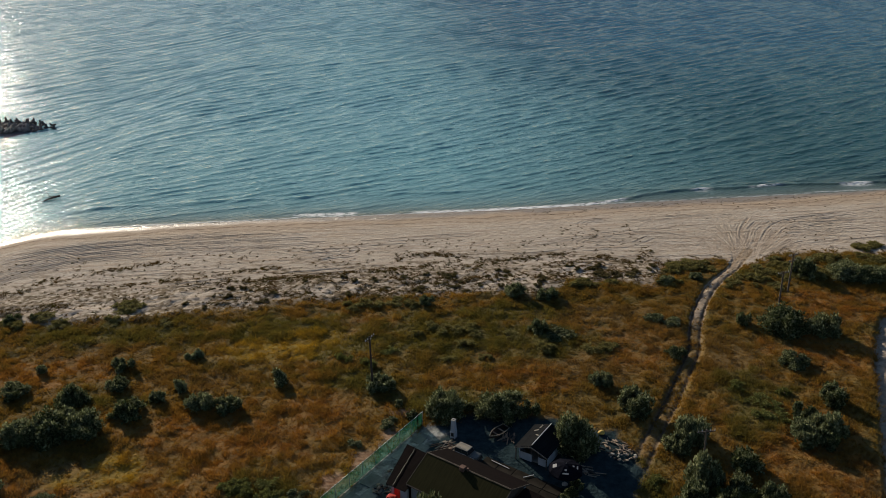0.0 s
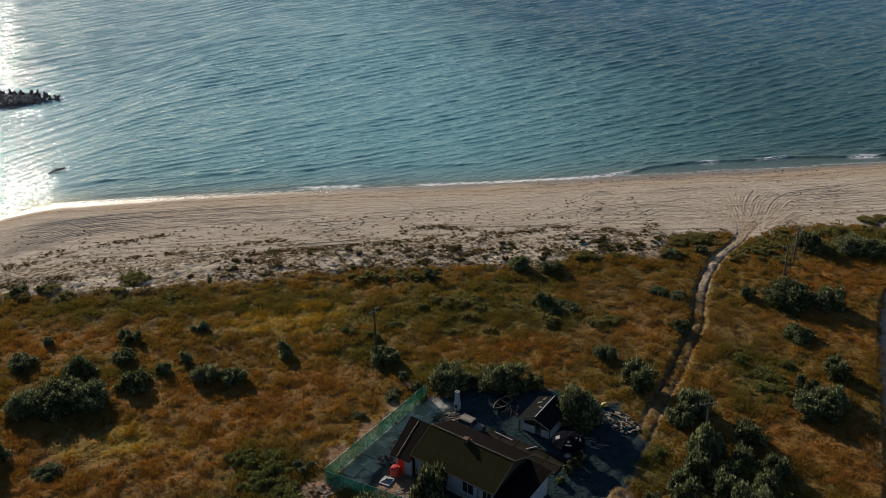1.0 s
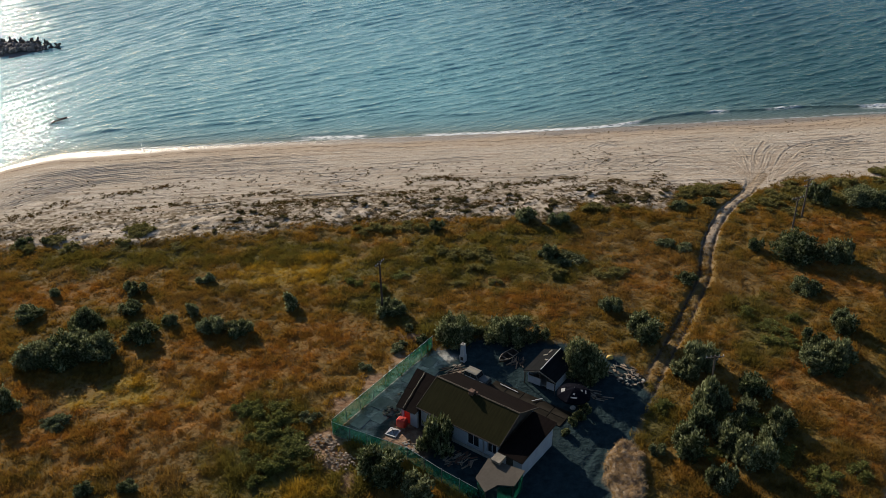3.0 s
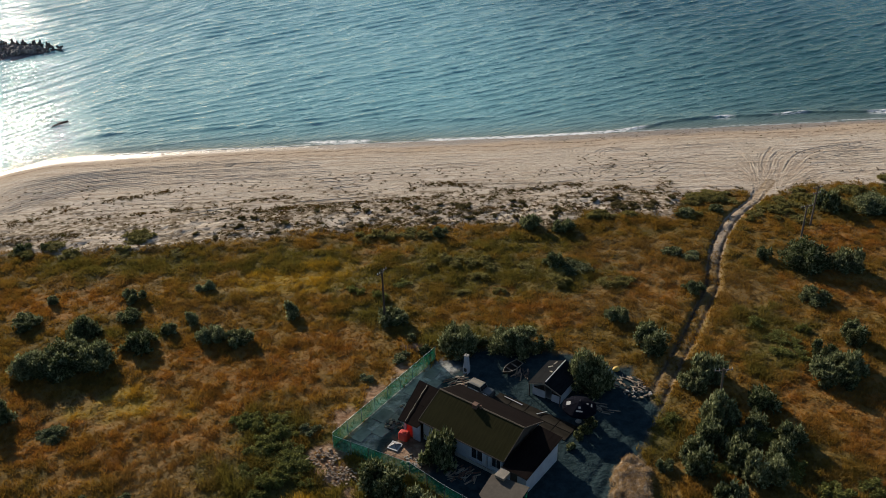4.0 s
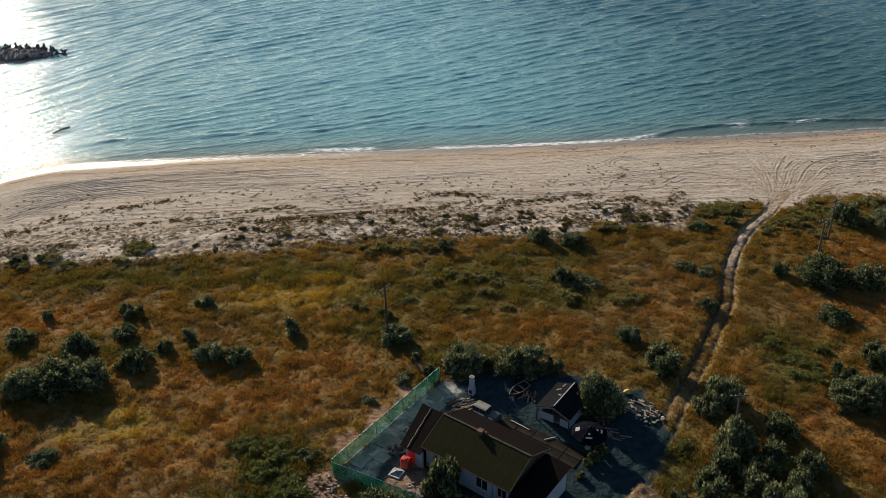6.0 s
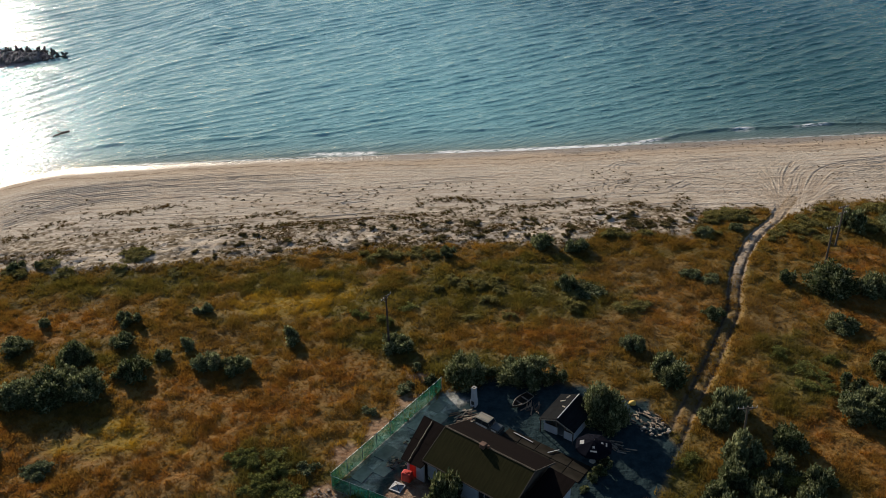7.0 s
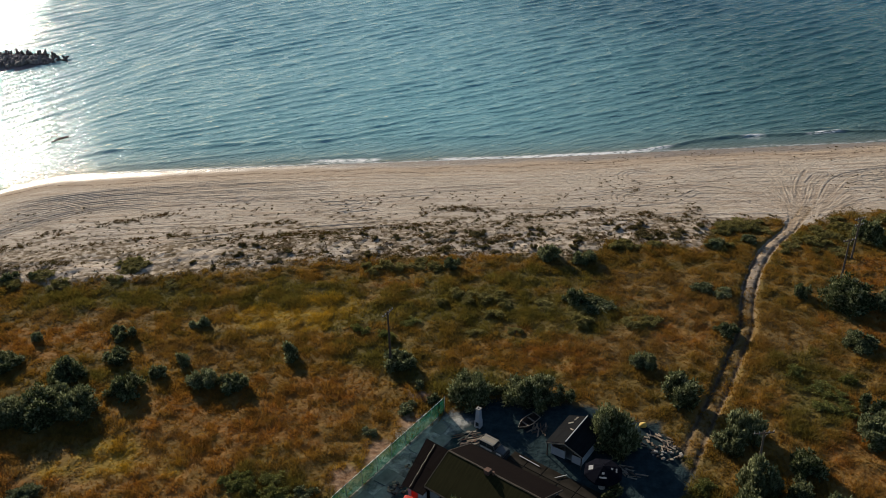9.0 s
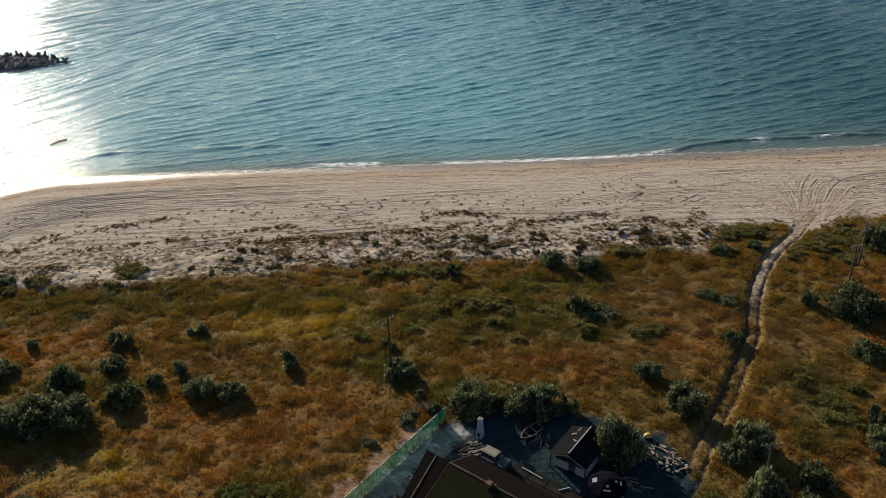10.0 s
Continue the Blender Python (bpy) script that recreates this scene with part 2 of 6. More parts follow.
RUST_SPOTS = [(-24, 77, 13, 6), (-30, 66, 16, 7), (-44, 66, 10, 6), (-50, 90, 12, 4), (-14, 82, 6, 3.5), (57, 105, 9, 6), (49, 92, 7, 8), (10, 92, 10, 4),
              (40, 70, 7, 10), (44, 60, 6, 8), (24, 95, 9, 6), (-9, 103, 5, 1.6), (13, 87, 6, 3)]


def cover(x, y):
    """What grows or lies at each place: shares from 0 to 1."""
    v = veg_edge(x) - y
    ragged = (fbm(x, y, 4.0, 40) - 0.5) * 3.5 + (fbm(x, y, 1.0, 41) - 0.5) * 2.0
    veg = smoothstep(v + ragged, -1.0, 1.4)
    path = line_distance(x, y, PATHWAY)
    seaward = smoothstep(y, 96, 106)
    pm = 1 - smoothstep((path + (fbm(x, y, 1.2, 44) - 0.5) * 0.7) / (1 - 0.15 * seaward), 0.75, 1.2)
    rut = np.clip(1.25 - np.abs(path - 0.68) / 0.24, 0, 1)
    road = line_distance(x, y, ROADWAY)
    rm = 1 - smoothstep(road + (fbm(x, y, 1.5, 45) - 0.5) * 1.0, 1.3, 1.9)
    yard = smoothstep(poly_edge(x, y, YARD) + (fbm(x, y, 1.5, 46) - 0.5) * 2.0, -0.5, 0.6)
    mound = smoothstep(poly_edge(x, y, MOUND) + (fbm(x, y, 1.0, 47) - 0.5) * 1.2, -0.2, 0.5)
    bare = spots(x, y, [(-5.0, 63.3, 3.0, 2.6), (-11.0, 67.6, 2.0, 3.0), (-8.2, 72.0, 1.9, 2.6), (-5.4, 76.2, 1.9, 2.0), (-12.4, 62.2, 1.7, 2.4), (-10.6, 60.0, 1.5, 2.2), (-9.8, 57.4, 1.1, 1.9), (-4.2, 80.5, 2, 1.2)], 48) * 0.95
    veg = veg * (1 - np.clip(pm * (0.1 + 0.8 * seaward) + rut, 0, 1)) * (1 - rm) * (1 - np.maximum(yard, mound)) * (1 - bare)
    pale = spots(x, y, [(-9.6, 66.6, 1.7, 2.4), (-7.6, 69.6, 1.6, 2.4), (-5.4, 72.6, 1.6, 2.4), (-3.2, 75.6, 2.2, 2.0), (-0.8, 76.6, 2.0, 1.2)], 49)
    lane = 1 - smoothstep(line_distance(x, y, [(-9.6, 64.2), (-1.2, 76.6)]) + (fbm(x, y, 1.3, 53) - 0.5) * 1.4, 1.2, 1.9)
    pale = np.maximum(pale, 0.8 * lane) * (0.35 + 0.65 * smoothstep(fbm(x, y, 1.1, 56), 0.28, 0.48))
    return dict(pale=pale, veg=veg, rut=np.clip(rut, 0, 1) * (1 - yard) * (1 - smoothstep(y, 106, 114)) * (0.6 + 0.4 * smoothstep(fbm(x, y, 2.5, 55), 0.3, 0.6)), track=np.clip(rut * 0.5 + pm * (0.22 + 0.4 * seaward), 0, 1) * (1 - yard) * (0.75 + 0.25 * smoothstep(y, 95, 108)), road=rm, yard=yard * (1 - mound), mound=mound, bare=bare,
                green=spots(x, y, GREEN_SPOTS, 50), gold=spots(x, y, GOLD_SPOTS, 51), rust=spots(x, y, RUST_SPOTS, 52), straw=spots(x, y, STRAW_SPOTS, 54))


# ---------------------------------------------------------------- materials of the land and sea
def plant_color(m, p):
    """Dry coastal grassland: olive, straw, rust and fresh green, in drifts."""
    big, mid, small, fine = m.noise(p, 0.09, 3), m.noise(p, 0.42, 4), m.noise(p, 1.3, 3, 0.6), m.noise(p, 3.4, 3, 0.6)
    c = m.mix(m.ramp(big, 0.38, 0.62), (0.212, 0.140, 0.036), (0.280, 0.160, 0.039))
    c = m.mix(m.ramp(mid, 0.45, 0.66, 0, 0.68), c, (0.122, 0.106, 0.028))
    c = m.mix(m.math("MULTIPLY", m.attr("rust"), m.ramp(mid, 0.3, 0.6)), c, (0.315, 0.150, 0.037))
    c = m.mix(m.math("MULTIPLY", m.attr("straw"), m.ramp(small, 0.25, 0.6)), c, (0.225, 0.142, 0.054))
    c = m.mix(m.math("MULTIPLY", m.attr("green"), m.ramp(mid, 0.2, 0.55, 0.4, 0.95)), c, (0.138, 0.128, 0.034))
    c = m.mix(m.math("MULTIPLY", m.attr("gold"), m.ramp(mid, 0.25, 0.6)), c, (0.400, 0.265, 0.035))
    c = m.mix(m.ramp(small, 0.44, 0.66, 0, 0.55), c, m.mix(0.65, c, (0.055, 0.050, 0.018)))
    return m.mix(m.ramp(fine, 0.32, 0.7, 0.22, 0), c, m.mix(0.6, c, (0.03, 0.02, 0.006)))


def ground_material():
    m = Mat("ground")
    p = m.pos()
    xyz = m.node("ShaderNodeSeparateXYZ")
    m.plug(xyz.inputs[0], p)
    strand = m.node("ShaderNodeCombineXYZ")
    m.plug(strand.inputs[0], xyz.outputs[0])
    m.plug(strand.inputs[1], m.attr("strand"))
    along = m.stretch(strand.outputs[0], (0.07, 1.0, 1.0))
    rays = m.node("ShaderNodeCombineXYZ")
    m.plug(rays.inputs[0], m.attr("ray_angle"))
    m.plug(rays.inputs[1], m.attr("ray_reach"))
    n1, n2, n3 = m.noise(p, 0.12, 3), m.noise(p, 1.3, 5, 0.6), m.noise(p, 9.0, 4, 0.6)
    lines = m.noise(along, 1.1, 5, 0.6)
    sand = m.mix(m.ramp(n1, 0.3, 0.7), (0.45, 0.378, 0.292), (0.57, 0.495, 0.405))
    sand = m.mix(m.ramp(lines, 0.52, 0.62, 0, 0.5), sand, (0.37, 0.27, 0.185))
    sand = m.mix(m.ramp(n2, 0.48, 0.66, 0, 0.5), sand, (0.36, 0.285, 0.21))
    sand = m.mix(m.ramp(m.math("ADD", m.attr("strand"), m.math("MULTIPLY", m.noise(along, 0.5, 3), 9.0)), 9.5, 15.0, 0.62, 0), sand, (0.40, 0.295, 0.200))
    thin = m.noise(m.stretch(strand.outputs[0], (0.04, 1.0, 1.0)), 4.5, 3, 0.6)
    sand = m.mix(m.math('MULTIPLY', m.ramp(thin, 0.52, 0.60, 0, 0.6), m.ramp(n1, 0.42, 0.58)), sand, (0.27, 0.20, 0.14))
    sand = m.mix(m.math("MULTIPLY", m.attr("litter"), m.ramp(n2, 0.38, 0.54)), sand, (0.155, 0.115, 0.07))
    # shade in the pressed grooves, painted over the relief
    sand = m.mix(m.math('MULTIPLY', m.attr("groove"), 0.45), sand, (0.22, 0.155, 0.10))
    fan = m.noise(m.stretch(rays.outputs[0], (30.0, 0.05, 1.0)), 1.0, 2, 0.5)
    # fan of fine tracks: shaded and sunlit flanks drawn as dark and pale lines
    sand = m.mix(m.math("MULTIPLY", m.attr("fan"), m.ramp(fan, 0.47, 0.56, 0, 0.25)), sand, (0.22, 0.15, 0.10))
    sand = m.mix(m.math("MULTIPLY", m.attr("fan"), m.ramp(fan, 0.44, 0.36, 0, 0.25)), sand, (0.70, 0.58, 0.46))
    # dark edge of the berm, its scarp's shade painted into the sand
    sand = m.mix(m.math("MULTIPLY", m.attr("wrack"), m.ramp(n2, 0.40, 0.55)), sand, (0.17, 0.115, 0.075))
    damp = m.math("MULTIPLY", m.attr("wet"), m.ramp(lines, 0.3, 0.6, 0.75, 1))
    sand = m.mix(damp, sand, (0.240, 0.180, 0.125))
    soil = m.mix(m.ramp(n2, 0.35, 0.65), (0.125, 0.080, 0.034), (0.205, 0.140, 0.062))
    plants = m.mix(0.35, plant_color(m, p), (0.085, 0.052, 0.020))
    c = m.mix(m.attr("inland"), sand, soil)
    c = m.mix(m.attr("veg"), c, plants)
    c = m.mix(m.attr("track"), c, m.mix(m.ramp(n2, 0.35, 0.6), (0.16, 0.11, 0.066), (0.38, 0.29, 0.195)))
    # rut soil, darkened further for the shade inside the ruts
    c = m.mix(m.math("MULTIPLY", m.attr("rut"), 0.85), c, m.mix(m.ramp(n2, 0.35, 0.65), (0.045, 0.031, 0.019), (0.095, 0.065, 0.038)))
    c = m.mix(m.attr("road"), c, m.mix(m.ramp(n2, 0.3, 0.6), (0.21, 0.165, 0.12), (0.36, 0.30, 0.235)))
    # dark yard ground, with the bluish shade over it put into the colour
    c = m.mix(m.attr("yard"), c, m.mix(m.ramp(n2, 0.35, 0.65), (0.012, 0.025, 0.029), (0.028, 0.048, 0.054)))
    c = m.mix(m.attr("mound"), c, m.mix(m.ramp(n2, 0.3, 0.65), (0.15, 0.105, 0.068), (0.36, 0.28, 0.195)))
    c = m.mix(m.math("MULTIPLY", m.attr("bare"), 0.75), c, m.mix(m.ramp(n2, 0.35, 0.6), (0.21, 0.100, 0.052), (0.38, 0.25, 0.165)))
    c = m.mix(m.attr("pale"), c, m.mix(m.ramp(n2, 0.35, 0.62), (0.15, 0.15, 0.135), (0.40, 0.40, 0.365)))
    c = m.mix(m.ramp(n3, 0.42, 0.68, 0, 0.5), c, m.mix(0.5, c, (0.05, 0.04, 0.03)))
    rough = m.math("SUBTRACT", 0.95, m.math("MULTIPLY", m.attr("wet"), 0.62))
    nrm = m.bump(n3, 0.5, 0.06, m.bump(m.noise(p, 3.2, 2, 0.6), 0.8, 0.14, m.bump(n2, 0.7, 0.25, m.bump(m.math("MULTIPLY", lines, m.math("SUBTRACT", 1.0, m.attr("inland"))), 0.45, 0.4))))
    return m.set(c, rough, 0.0, nrm, m.math("MULTIPLY", m.ramp(m.attr("wet"), 0, 1, 0.06, 0.4), m.math("SUBTRACT", 1.0, m.attr("yard"))))


def water_material():
    m = Mat("sea_water")
    p = m.pos()
    ripple = m.noise(m.turned(p, -33, (0.32, 1.0, 1.0)), 1.15, 3, 0.6)
    chop = m.noise(m.turned(p, -12, (0.5, 1.0, 1.0)), 2.3, 2, 0.55)
    facet = m.noise(m.stretch(p, (0.8, 1.0, 1.0)), 3.2, 0, 0.5)
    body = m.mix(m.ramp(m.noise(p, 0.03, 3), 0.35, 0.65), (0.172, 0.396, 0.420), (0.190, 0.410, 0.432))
    # darker away from the sun: the reflected sky glow is put into the body colour
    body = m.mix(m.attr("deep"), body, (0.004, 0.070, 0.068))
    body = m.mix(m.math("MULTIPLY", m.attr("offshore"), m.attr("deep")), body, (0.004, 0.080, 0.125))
    body = m.mix(m.attr("shallow"), body, (0.130, 0.150, 0.112))
    froth = m.math("MULTIPLY", m.attr("foam"), m.ramp(m.noise(m.stretch(p, (0.45, 1.0, 1.0)), 1.7, 5, 0.7), 0.40, 0.52))
    froth = m.math("MINIMUM", froth, 1.0)
    c = m.mix(froth, body, (0.80, 0.80, 0.78))
    rough = m.math("MAXIMUM", m.ramp(froth, 0, 1, 0.055, 0.8), m.ramp(m.attr("offshore"), 0.2, 1, 0.055, 0.11))
    nrm = m.bump(facet, 0.85, 0.085, m.bump(chop, 0.75, 0.10, m.bump(ripple, 0.85, 0.27)))
    # light comes back out of the body more evenly than off the mirror that the waves shape
    half = m.node("ShaderNodeVectorMath", operation="MULTIPLY_ADD")
    m.plug(half.inputs[0], nrm)
    half.inputs[1].default_value = (0.95, 0.95, 0.95)
    half.inputs[2].default_value = (0, 0, 0.05)
    m.set(c, 0.9, 0.0, half.outputs[0], 0.0)
    gloss = m.node("ShaderNodeBsdfGlossy")
    m.plug(gloss.inputs["Roughness"], rough)
    m.plug(gloss.inputs["Normal"], nrm)
    fresnel = m.node("ShaderNodeFresnel")
    fresnel.inputs["IOR"].default_value = 1.333
    m.plug(fresnel.inputs["Normal"], nrm)
    mx = m.node("ShaderNodeMixShader")
    m.plug(mx.inputs[0], m.math("MULTIPLY", fresnel.outputs[0], m.math("SUBTRACT", 1.0, froth)))
    m.t.links.new(m.bsdf.outputs[0], mx.inputs[1])
    m.t.links.new(gloss.outputs[0], mx.inputs[2])
    m.t.links.new(mx.outputs[0], m.out.inputs[0])
    return m.m


def blade_material(name, tint=None):
    """Thin plant tissue: lets some light through."""
    m = Mat(name)
    p = m.pos()
    c = plant_color(m, p) if tint is None else m.mix(m.ramp(m.noise(p, 0.8, 3), 0.35, 0.65), tint[0], tint[1])
    k = m.ramp(m.island(), 0, 1, 0.82, 1.06)
    c = m.mix(1.0, c, k, "MULTIPLY")
    m.set(c, 0.8, 0.0, None, 0.04)
    tr = m.node("ShaderNodeBsdfTranslucent")
    m.plug(tr.inputs[0], m.mix(1.0, c, (1.35, 1.18, 0.75), "MULTIPLY"))
    mx = m.node("ShaderNodeMixShader")
    mx.inputs[0].default_value = 0.42
    m.t.links.new(m.bsdf.outputs[0], mx.inputs[1])
    m.t.links.new(tr.outputs[0], mx.inputs[2])
    m.t.links.new(mx.outputs[0], m.out.inputs[0])
    return m.m


GROUND_MAT, WATER_MAT, GRASS_MAT = ground_material(), water_material(), blade_material("dry_grass")
TUFT_MAT = blade_material("dune_grass", ((0.098, 0.062, 0.026), (0.058, 0.056, 0.022)))


def leaf_material(name, a, b):
    m = Mat(name)
    p = m.pos()
    k = m.math("ADD", m.ramp(m.island(), 0.40, 1.0, 0, 0.8), m.math("MULTIPLY", m.rnd(), 0.2))
    c = m.mix(k, a, b)
    c = m.mix(m.ramp(m.noise(p, 0.9, 3), 0.35, 0.7, 0, 0.5), c, tuple(x * 0.55 for x in a))
    m.set(c, 0.75, 0.0, None, 0.06)
    tr = m.node("ShaderNodeBsdfTranslucent")
    m.plug(tr.inputs[0], c)
    mx = m.node("ShaderNodeMixShader")
    mx.inputs[0].default_value = 0.30
    m.t.links.new(m.bsdf.outputs[0], mx.inputs[1])
    m.t.links.new(tr.outputs[0], mx.inputs[2])
    m.t.links.new(mx.outputs[0], m.out.inputs[0])
    return m.m


LEAF_MAT = leaf_material("silver_green_leaves", (0.042, 0.056, 0.019), (0.430, 0.445, 0.240))
BARK_MAT = plain("bark", (0.11, 0.085, 0.065), 0.9, grain=20)


# ---------------------------------------------------------------- the ground, one sheet to the horizon
gx = axis([(-88, 22, 0.21), (22, 76, 0.13), (76, 98, 0.21)])
gy = axis([(46, 100, 0.32), (100, 116, 0.22), (116, 146, 0.14), (146, 163, 0.22)])
GX, GY = np.meshgrid(gx, gy)
GZ = ground_height(GX, GY)
shares = cover(GX, GY)
s_land = shore_axes(GX, GY)
groove = np.zeros(GX.shape)
ridge = np.zeros(GX.shape)
GROOVE_RNG = np.random.RandomState(12)


def press_track(points, gauge=1.5, depth=0.16, strength=0.8, fading=True):
    """Presses a pair of wheel tracks with pushed-up edges into the sand along a line."""
    pts = np.array(bend(points, 1.2))
    d = np.gradient(pts, axis=0)
    d /= np.maximum(1e-6, np.hypot(d[:, 0], d[:, 1]))[:, None]
    side = np.stack([-d[:, 1], d[:, 0]], -1)
    i0, i1 = np.searchsorted(gx, [pts[:, 0].min() - 2, pts[:, 0].max() + 2])
    j0, j1 = np.searchsorted(gy, [pts[:, 1].min() - 2, pts[:, 1].max() + 2])
    X, Y = GX[j0:j1, i0:i1], GY[j0:j1, i0:i1]
    fade = np.clip(fbm(X, Y, 9.0, GROOVE_RNG.randint(999), 2) * 2.4 - 0.5, 0, 1) if fading else 1.0
    for o in (-gauge / 2, gauge / 2):
        r = line_distance(X, Y, [tuple(q) for q in pts + side * o])
        cut, lip = np.exp(-(r / 0.11) ** 2) * strength * fade, np.exp(-((r - 0.28) / 0.11) ** 2) * strength * fade
        groove[j0:j1, i0:i1] = np.maximum(groove[j0:j1, i0:i1], cut)
        ridge[j0:j1, i0:i1] = np.maximum(ridge[j0:j1, i0:i1], lip)


for k in range(36):
    off, y0 = GROOVE_RNG.uniform(8, 34), GROOVE_RNG.uniform(-60, 72)
    length, sway, ph = GROOVE_RNG.uniform(25, 70), GROOVE_RNG.uniform(0.5, 2.6), GROOVE_RNG.uniform(0, 6)
    line = [(x, float(shore(x)) - off - sway * math.sin(x * 0.09 + ph)) for x in np.arange(y0, min(98, y0 + length), 7.0)]
    if len(line) > 2:
        press_track(line, strength=GROOVE_RNG.uniform(0.25, 0.75))
# sweeping tracks on the open sand by the breakwater
for k in range(13):
    o = k * 1.15
    press_track([(-71.5 - 0.2 * o, 114.5 + 0.8 * o), (-66.7 - 0.35 * o, 121 + 0.75 * o), (-60.1 - 0.2 * o, 126.9 + 0.62 * o), (-51.6, 129.4 + 0.62 * o), (-38 + k % 4 * 5, 131.5 + 0.7 * o)], strength=0.6 + 0.3 * (k % 3) / 2, gauge=0.95, fading=k % 3 == 2)
# tracks spreading from the mouth of the path
RAYS = [[(50.0, 129.2), (51.5, 136.3), (52.6, 140.0), (52.9, 143.0)], [(52.5, 131.4), (55.3, 137.5), (57.8, 141.5), (60, 144)], [(53.9, 130.2), (57.6, 137.5), (61.2, 141.6), (66, 144)],
        [(55.5, 129.5), (62.2, 138.6), (66.4, 141.7), (73, 144.3)], [(55.8, 127.9), (61.2, 132.4), (67.3, 133.5), (76, 136)], [(57.4, 127.2), (63.2, 128.8), (70.1, 130.6), (80, 132)],
        [(49.2, 128.5), (47.0, 133.0), (43.0, 136.5), (36, 139.0)], [(48.2, 127.0), (45.0, 129.3), (38.0, 130.5), (30, 130.2)]]
FAN_ORDER = [7, 6, 0, 1, 2, 3, 4, 5]
for k in range(60):
    i, f = divmod(k * 7 / 60 + GROOVE_RNG.uniform(0, 0.15), 1)
    near, next_one = RAYS[FAN_ORDER[int(i)]], RAYS[FAN_ORDER[min(7, int(i) + 1)]]
    ray = [(p[0] * (1 - f) + q[0] * f, p[1] * (1 - f) + q[1] * f) for p, q in zip(near, next_one)]
    o = GROOVE_RNG.uniform(-0.5, 0.5)
    press_track([(46.6 + 0.5 * o, 119.4), (48.6 + 0.8 * o, 123.4)] + ray[:GROOVE_RNG.choice([2, 3, 4])], strength=GROOVE_RNG.uniform(0.4, 0.8), gauge=GROOVE_RNG.uniform(0.0, 0.5), fading=k % 3 > 0)
for cx, cy, rx, ry, a0, a1 in ((30.5, 141.2, 4.4, 3.4, 1.4, 4.4), (30.5, 141.2, 3.6, 2.7, 1.4, 4.5), (28.0, 132.0, 4.4, 3.2, 1.0, 3.6), (28.0, 132.0, 3.2, 2.3, 1.0, 3.8), (-66, 128, 5, 3.5, 0.2, 3.0), (-67, 127, 3.2, 2.2, 0.2, 3.0),
                           (-52, 131, 3, 2.4, -1.4, 1.4), (-22, 131, 6, 4, -1.2, 1.8), (-10, 142.5, 3.5, 2.0, 0.0, 2.8)):
    press_track([(cx + rx * math.cos(a0 + (a1 - a0) * i / 8), cy + ry * math.sin(a0 + (a1 - a0) * i / 8)) for i in range(9)], strength=0.6, gauge=0.8, fading=False)
press_track([(38.4, 138.2), (41.8, 140.1), (44.9, 140.9), (58.8, 141.3), (75.6, 142.0)], strength=0.9)
press_track([(20, 128.6), (31.9, 130.5), (37.5, 134.7)], strength=0.9)
press_track([(-46, 115), (-30, 119.5), (-14, 122.2), (6, 125.6), (22, 128.6)], strength=0.9)
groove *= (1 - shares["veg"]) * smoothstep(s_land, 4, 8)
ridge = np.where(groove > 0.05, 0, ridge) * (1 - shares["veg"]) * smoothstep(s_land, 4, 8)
foot = smoothstep(fbm(GX, GY, 0.7, 60, 2), 0.55, 0.8) * smoothstep(s_land, 9, 16) * (1 - smoothstep(s_land, 34, 44))
rut_line = line_distance(GX, GY, PATHWAY)
GZ = GZ - 0.095 * groove + 0.055 * ridge + 0.035 * (foot - 0.3) * (s_land > 9) - 0.16 * np.clip(1 - np.abs(rut_line - 0.72) / 0.40, 0, 1) * smoothstep(s_land, 30, 40)
GZ = GZ + shares["mound"] * (0.3 + 0.45 * fbm(GX, GY, 0.8, 71) + 0.25 * value_noise(GX, GY, 0.4, 72))
v_off = veg_edge(GX) - GY
wet = 1 - smoothstep(s_land + (fbm(GX, GY, 14, 62) - 0.5) * 5 + (fbm(GX, GY, 3, 63) - 0.5) * 1.0, 1.2, 4.2)
litter = 0.95 * smoothstep(v_off, -13.5, -9) * (1 - smoothstep(v_off, -1, 3)) * smoothstep(fbm(GX, GY, 4.5, 67), 0.36, 0.58) * (1 - smoothstep(GX, 30, 38))
litter = np.maximum(litter, smoothstep(fbm(GX * 0.35, GY, 1.6, 64), 0.52, 0.66) * smoothstep(v_off, -24, -10) * (1 - smoothstep(v_off, -2, 3)) * (1 - 0.8 * smoothstep(GX, 30, 38)))
# wavering berm edge, drawn by colour alone without a step in the ground
berm_offset = s_land - 4.6 - (fbm(GX, GY * 0, 12, 68) - 0.5) * 5
wrack = np.exp(-(berm_offset / 0.32) ** 2) + 0.7 * np.exp(-((berm_offset - 3.2 + 1.6 * fbm(GX, GY * 0, 5, 69)) / 0.25) ** 2) * smoothstep(GX, -50, -20)
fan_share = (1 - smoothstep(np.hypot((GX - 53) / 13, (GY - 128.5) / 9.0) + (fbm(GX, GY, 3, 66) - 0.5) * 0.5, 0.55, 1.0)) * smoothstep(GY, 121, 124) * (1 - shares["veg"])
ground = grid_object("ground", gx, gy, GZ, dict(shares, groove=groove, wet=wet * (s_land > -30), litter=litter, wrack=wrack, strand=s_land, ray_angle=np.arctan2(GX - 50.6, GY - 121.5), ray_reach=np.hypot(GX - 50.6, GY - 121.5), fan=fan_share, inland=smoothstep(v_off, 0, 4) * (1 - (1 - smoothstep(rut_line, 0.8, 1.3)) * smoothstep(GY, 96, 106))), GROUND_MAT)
tagged(ground, "sandy coastal ground with pale beach, dunes and dry rust-brown grassland", "ground", kind="structure")


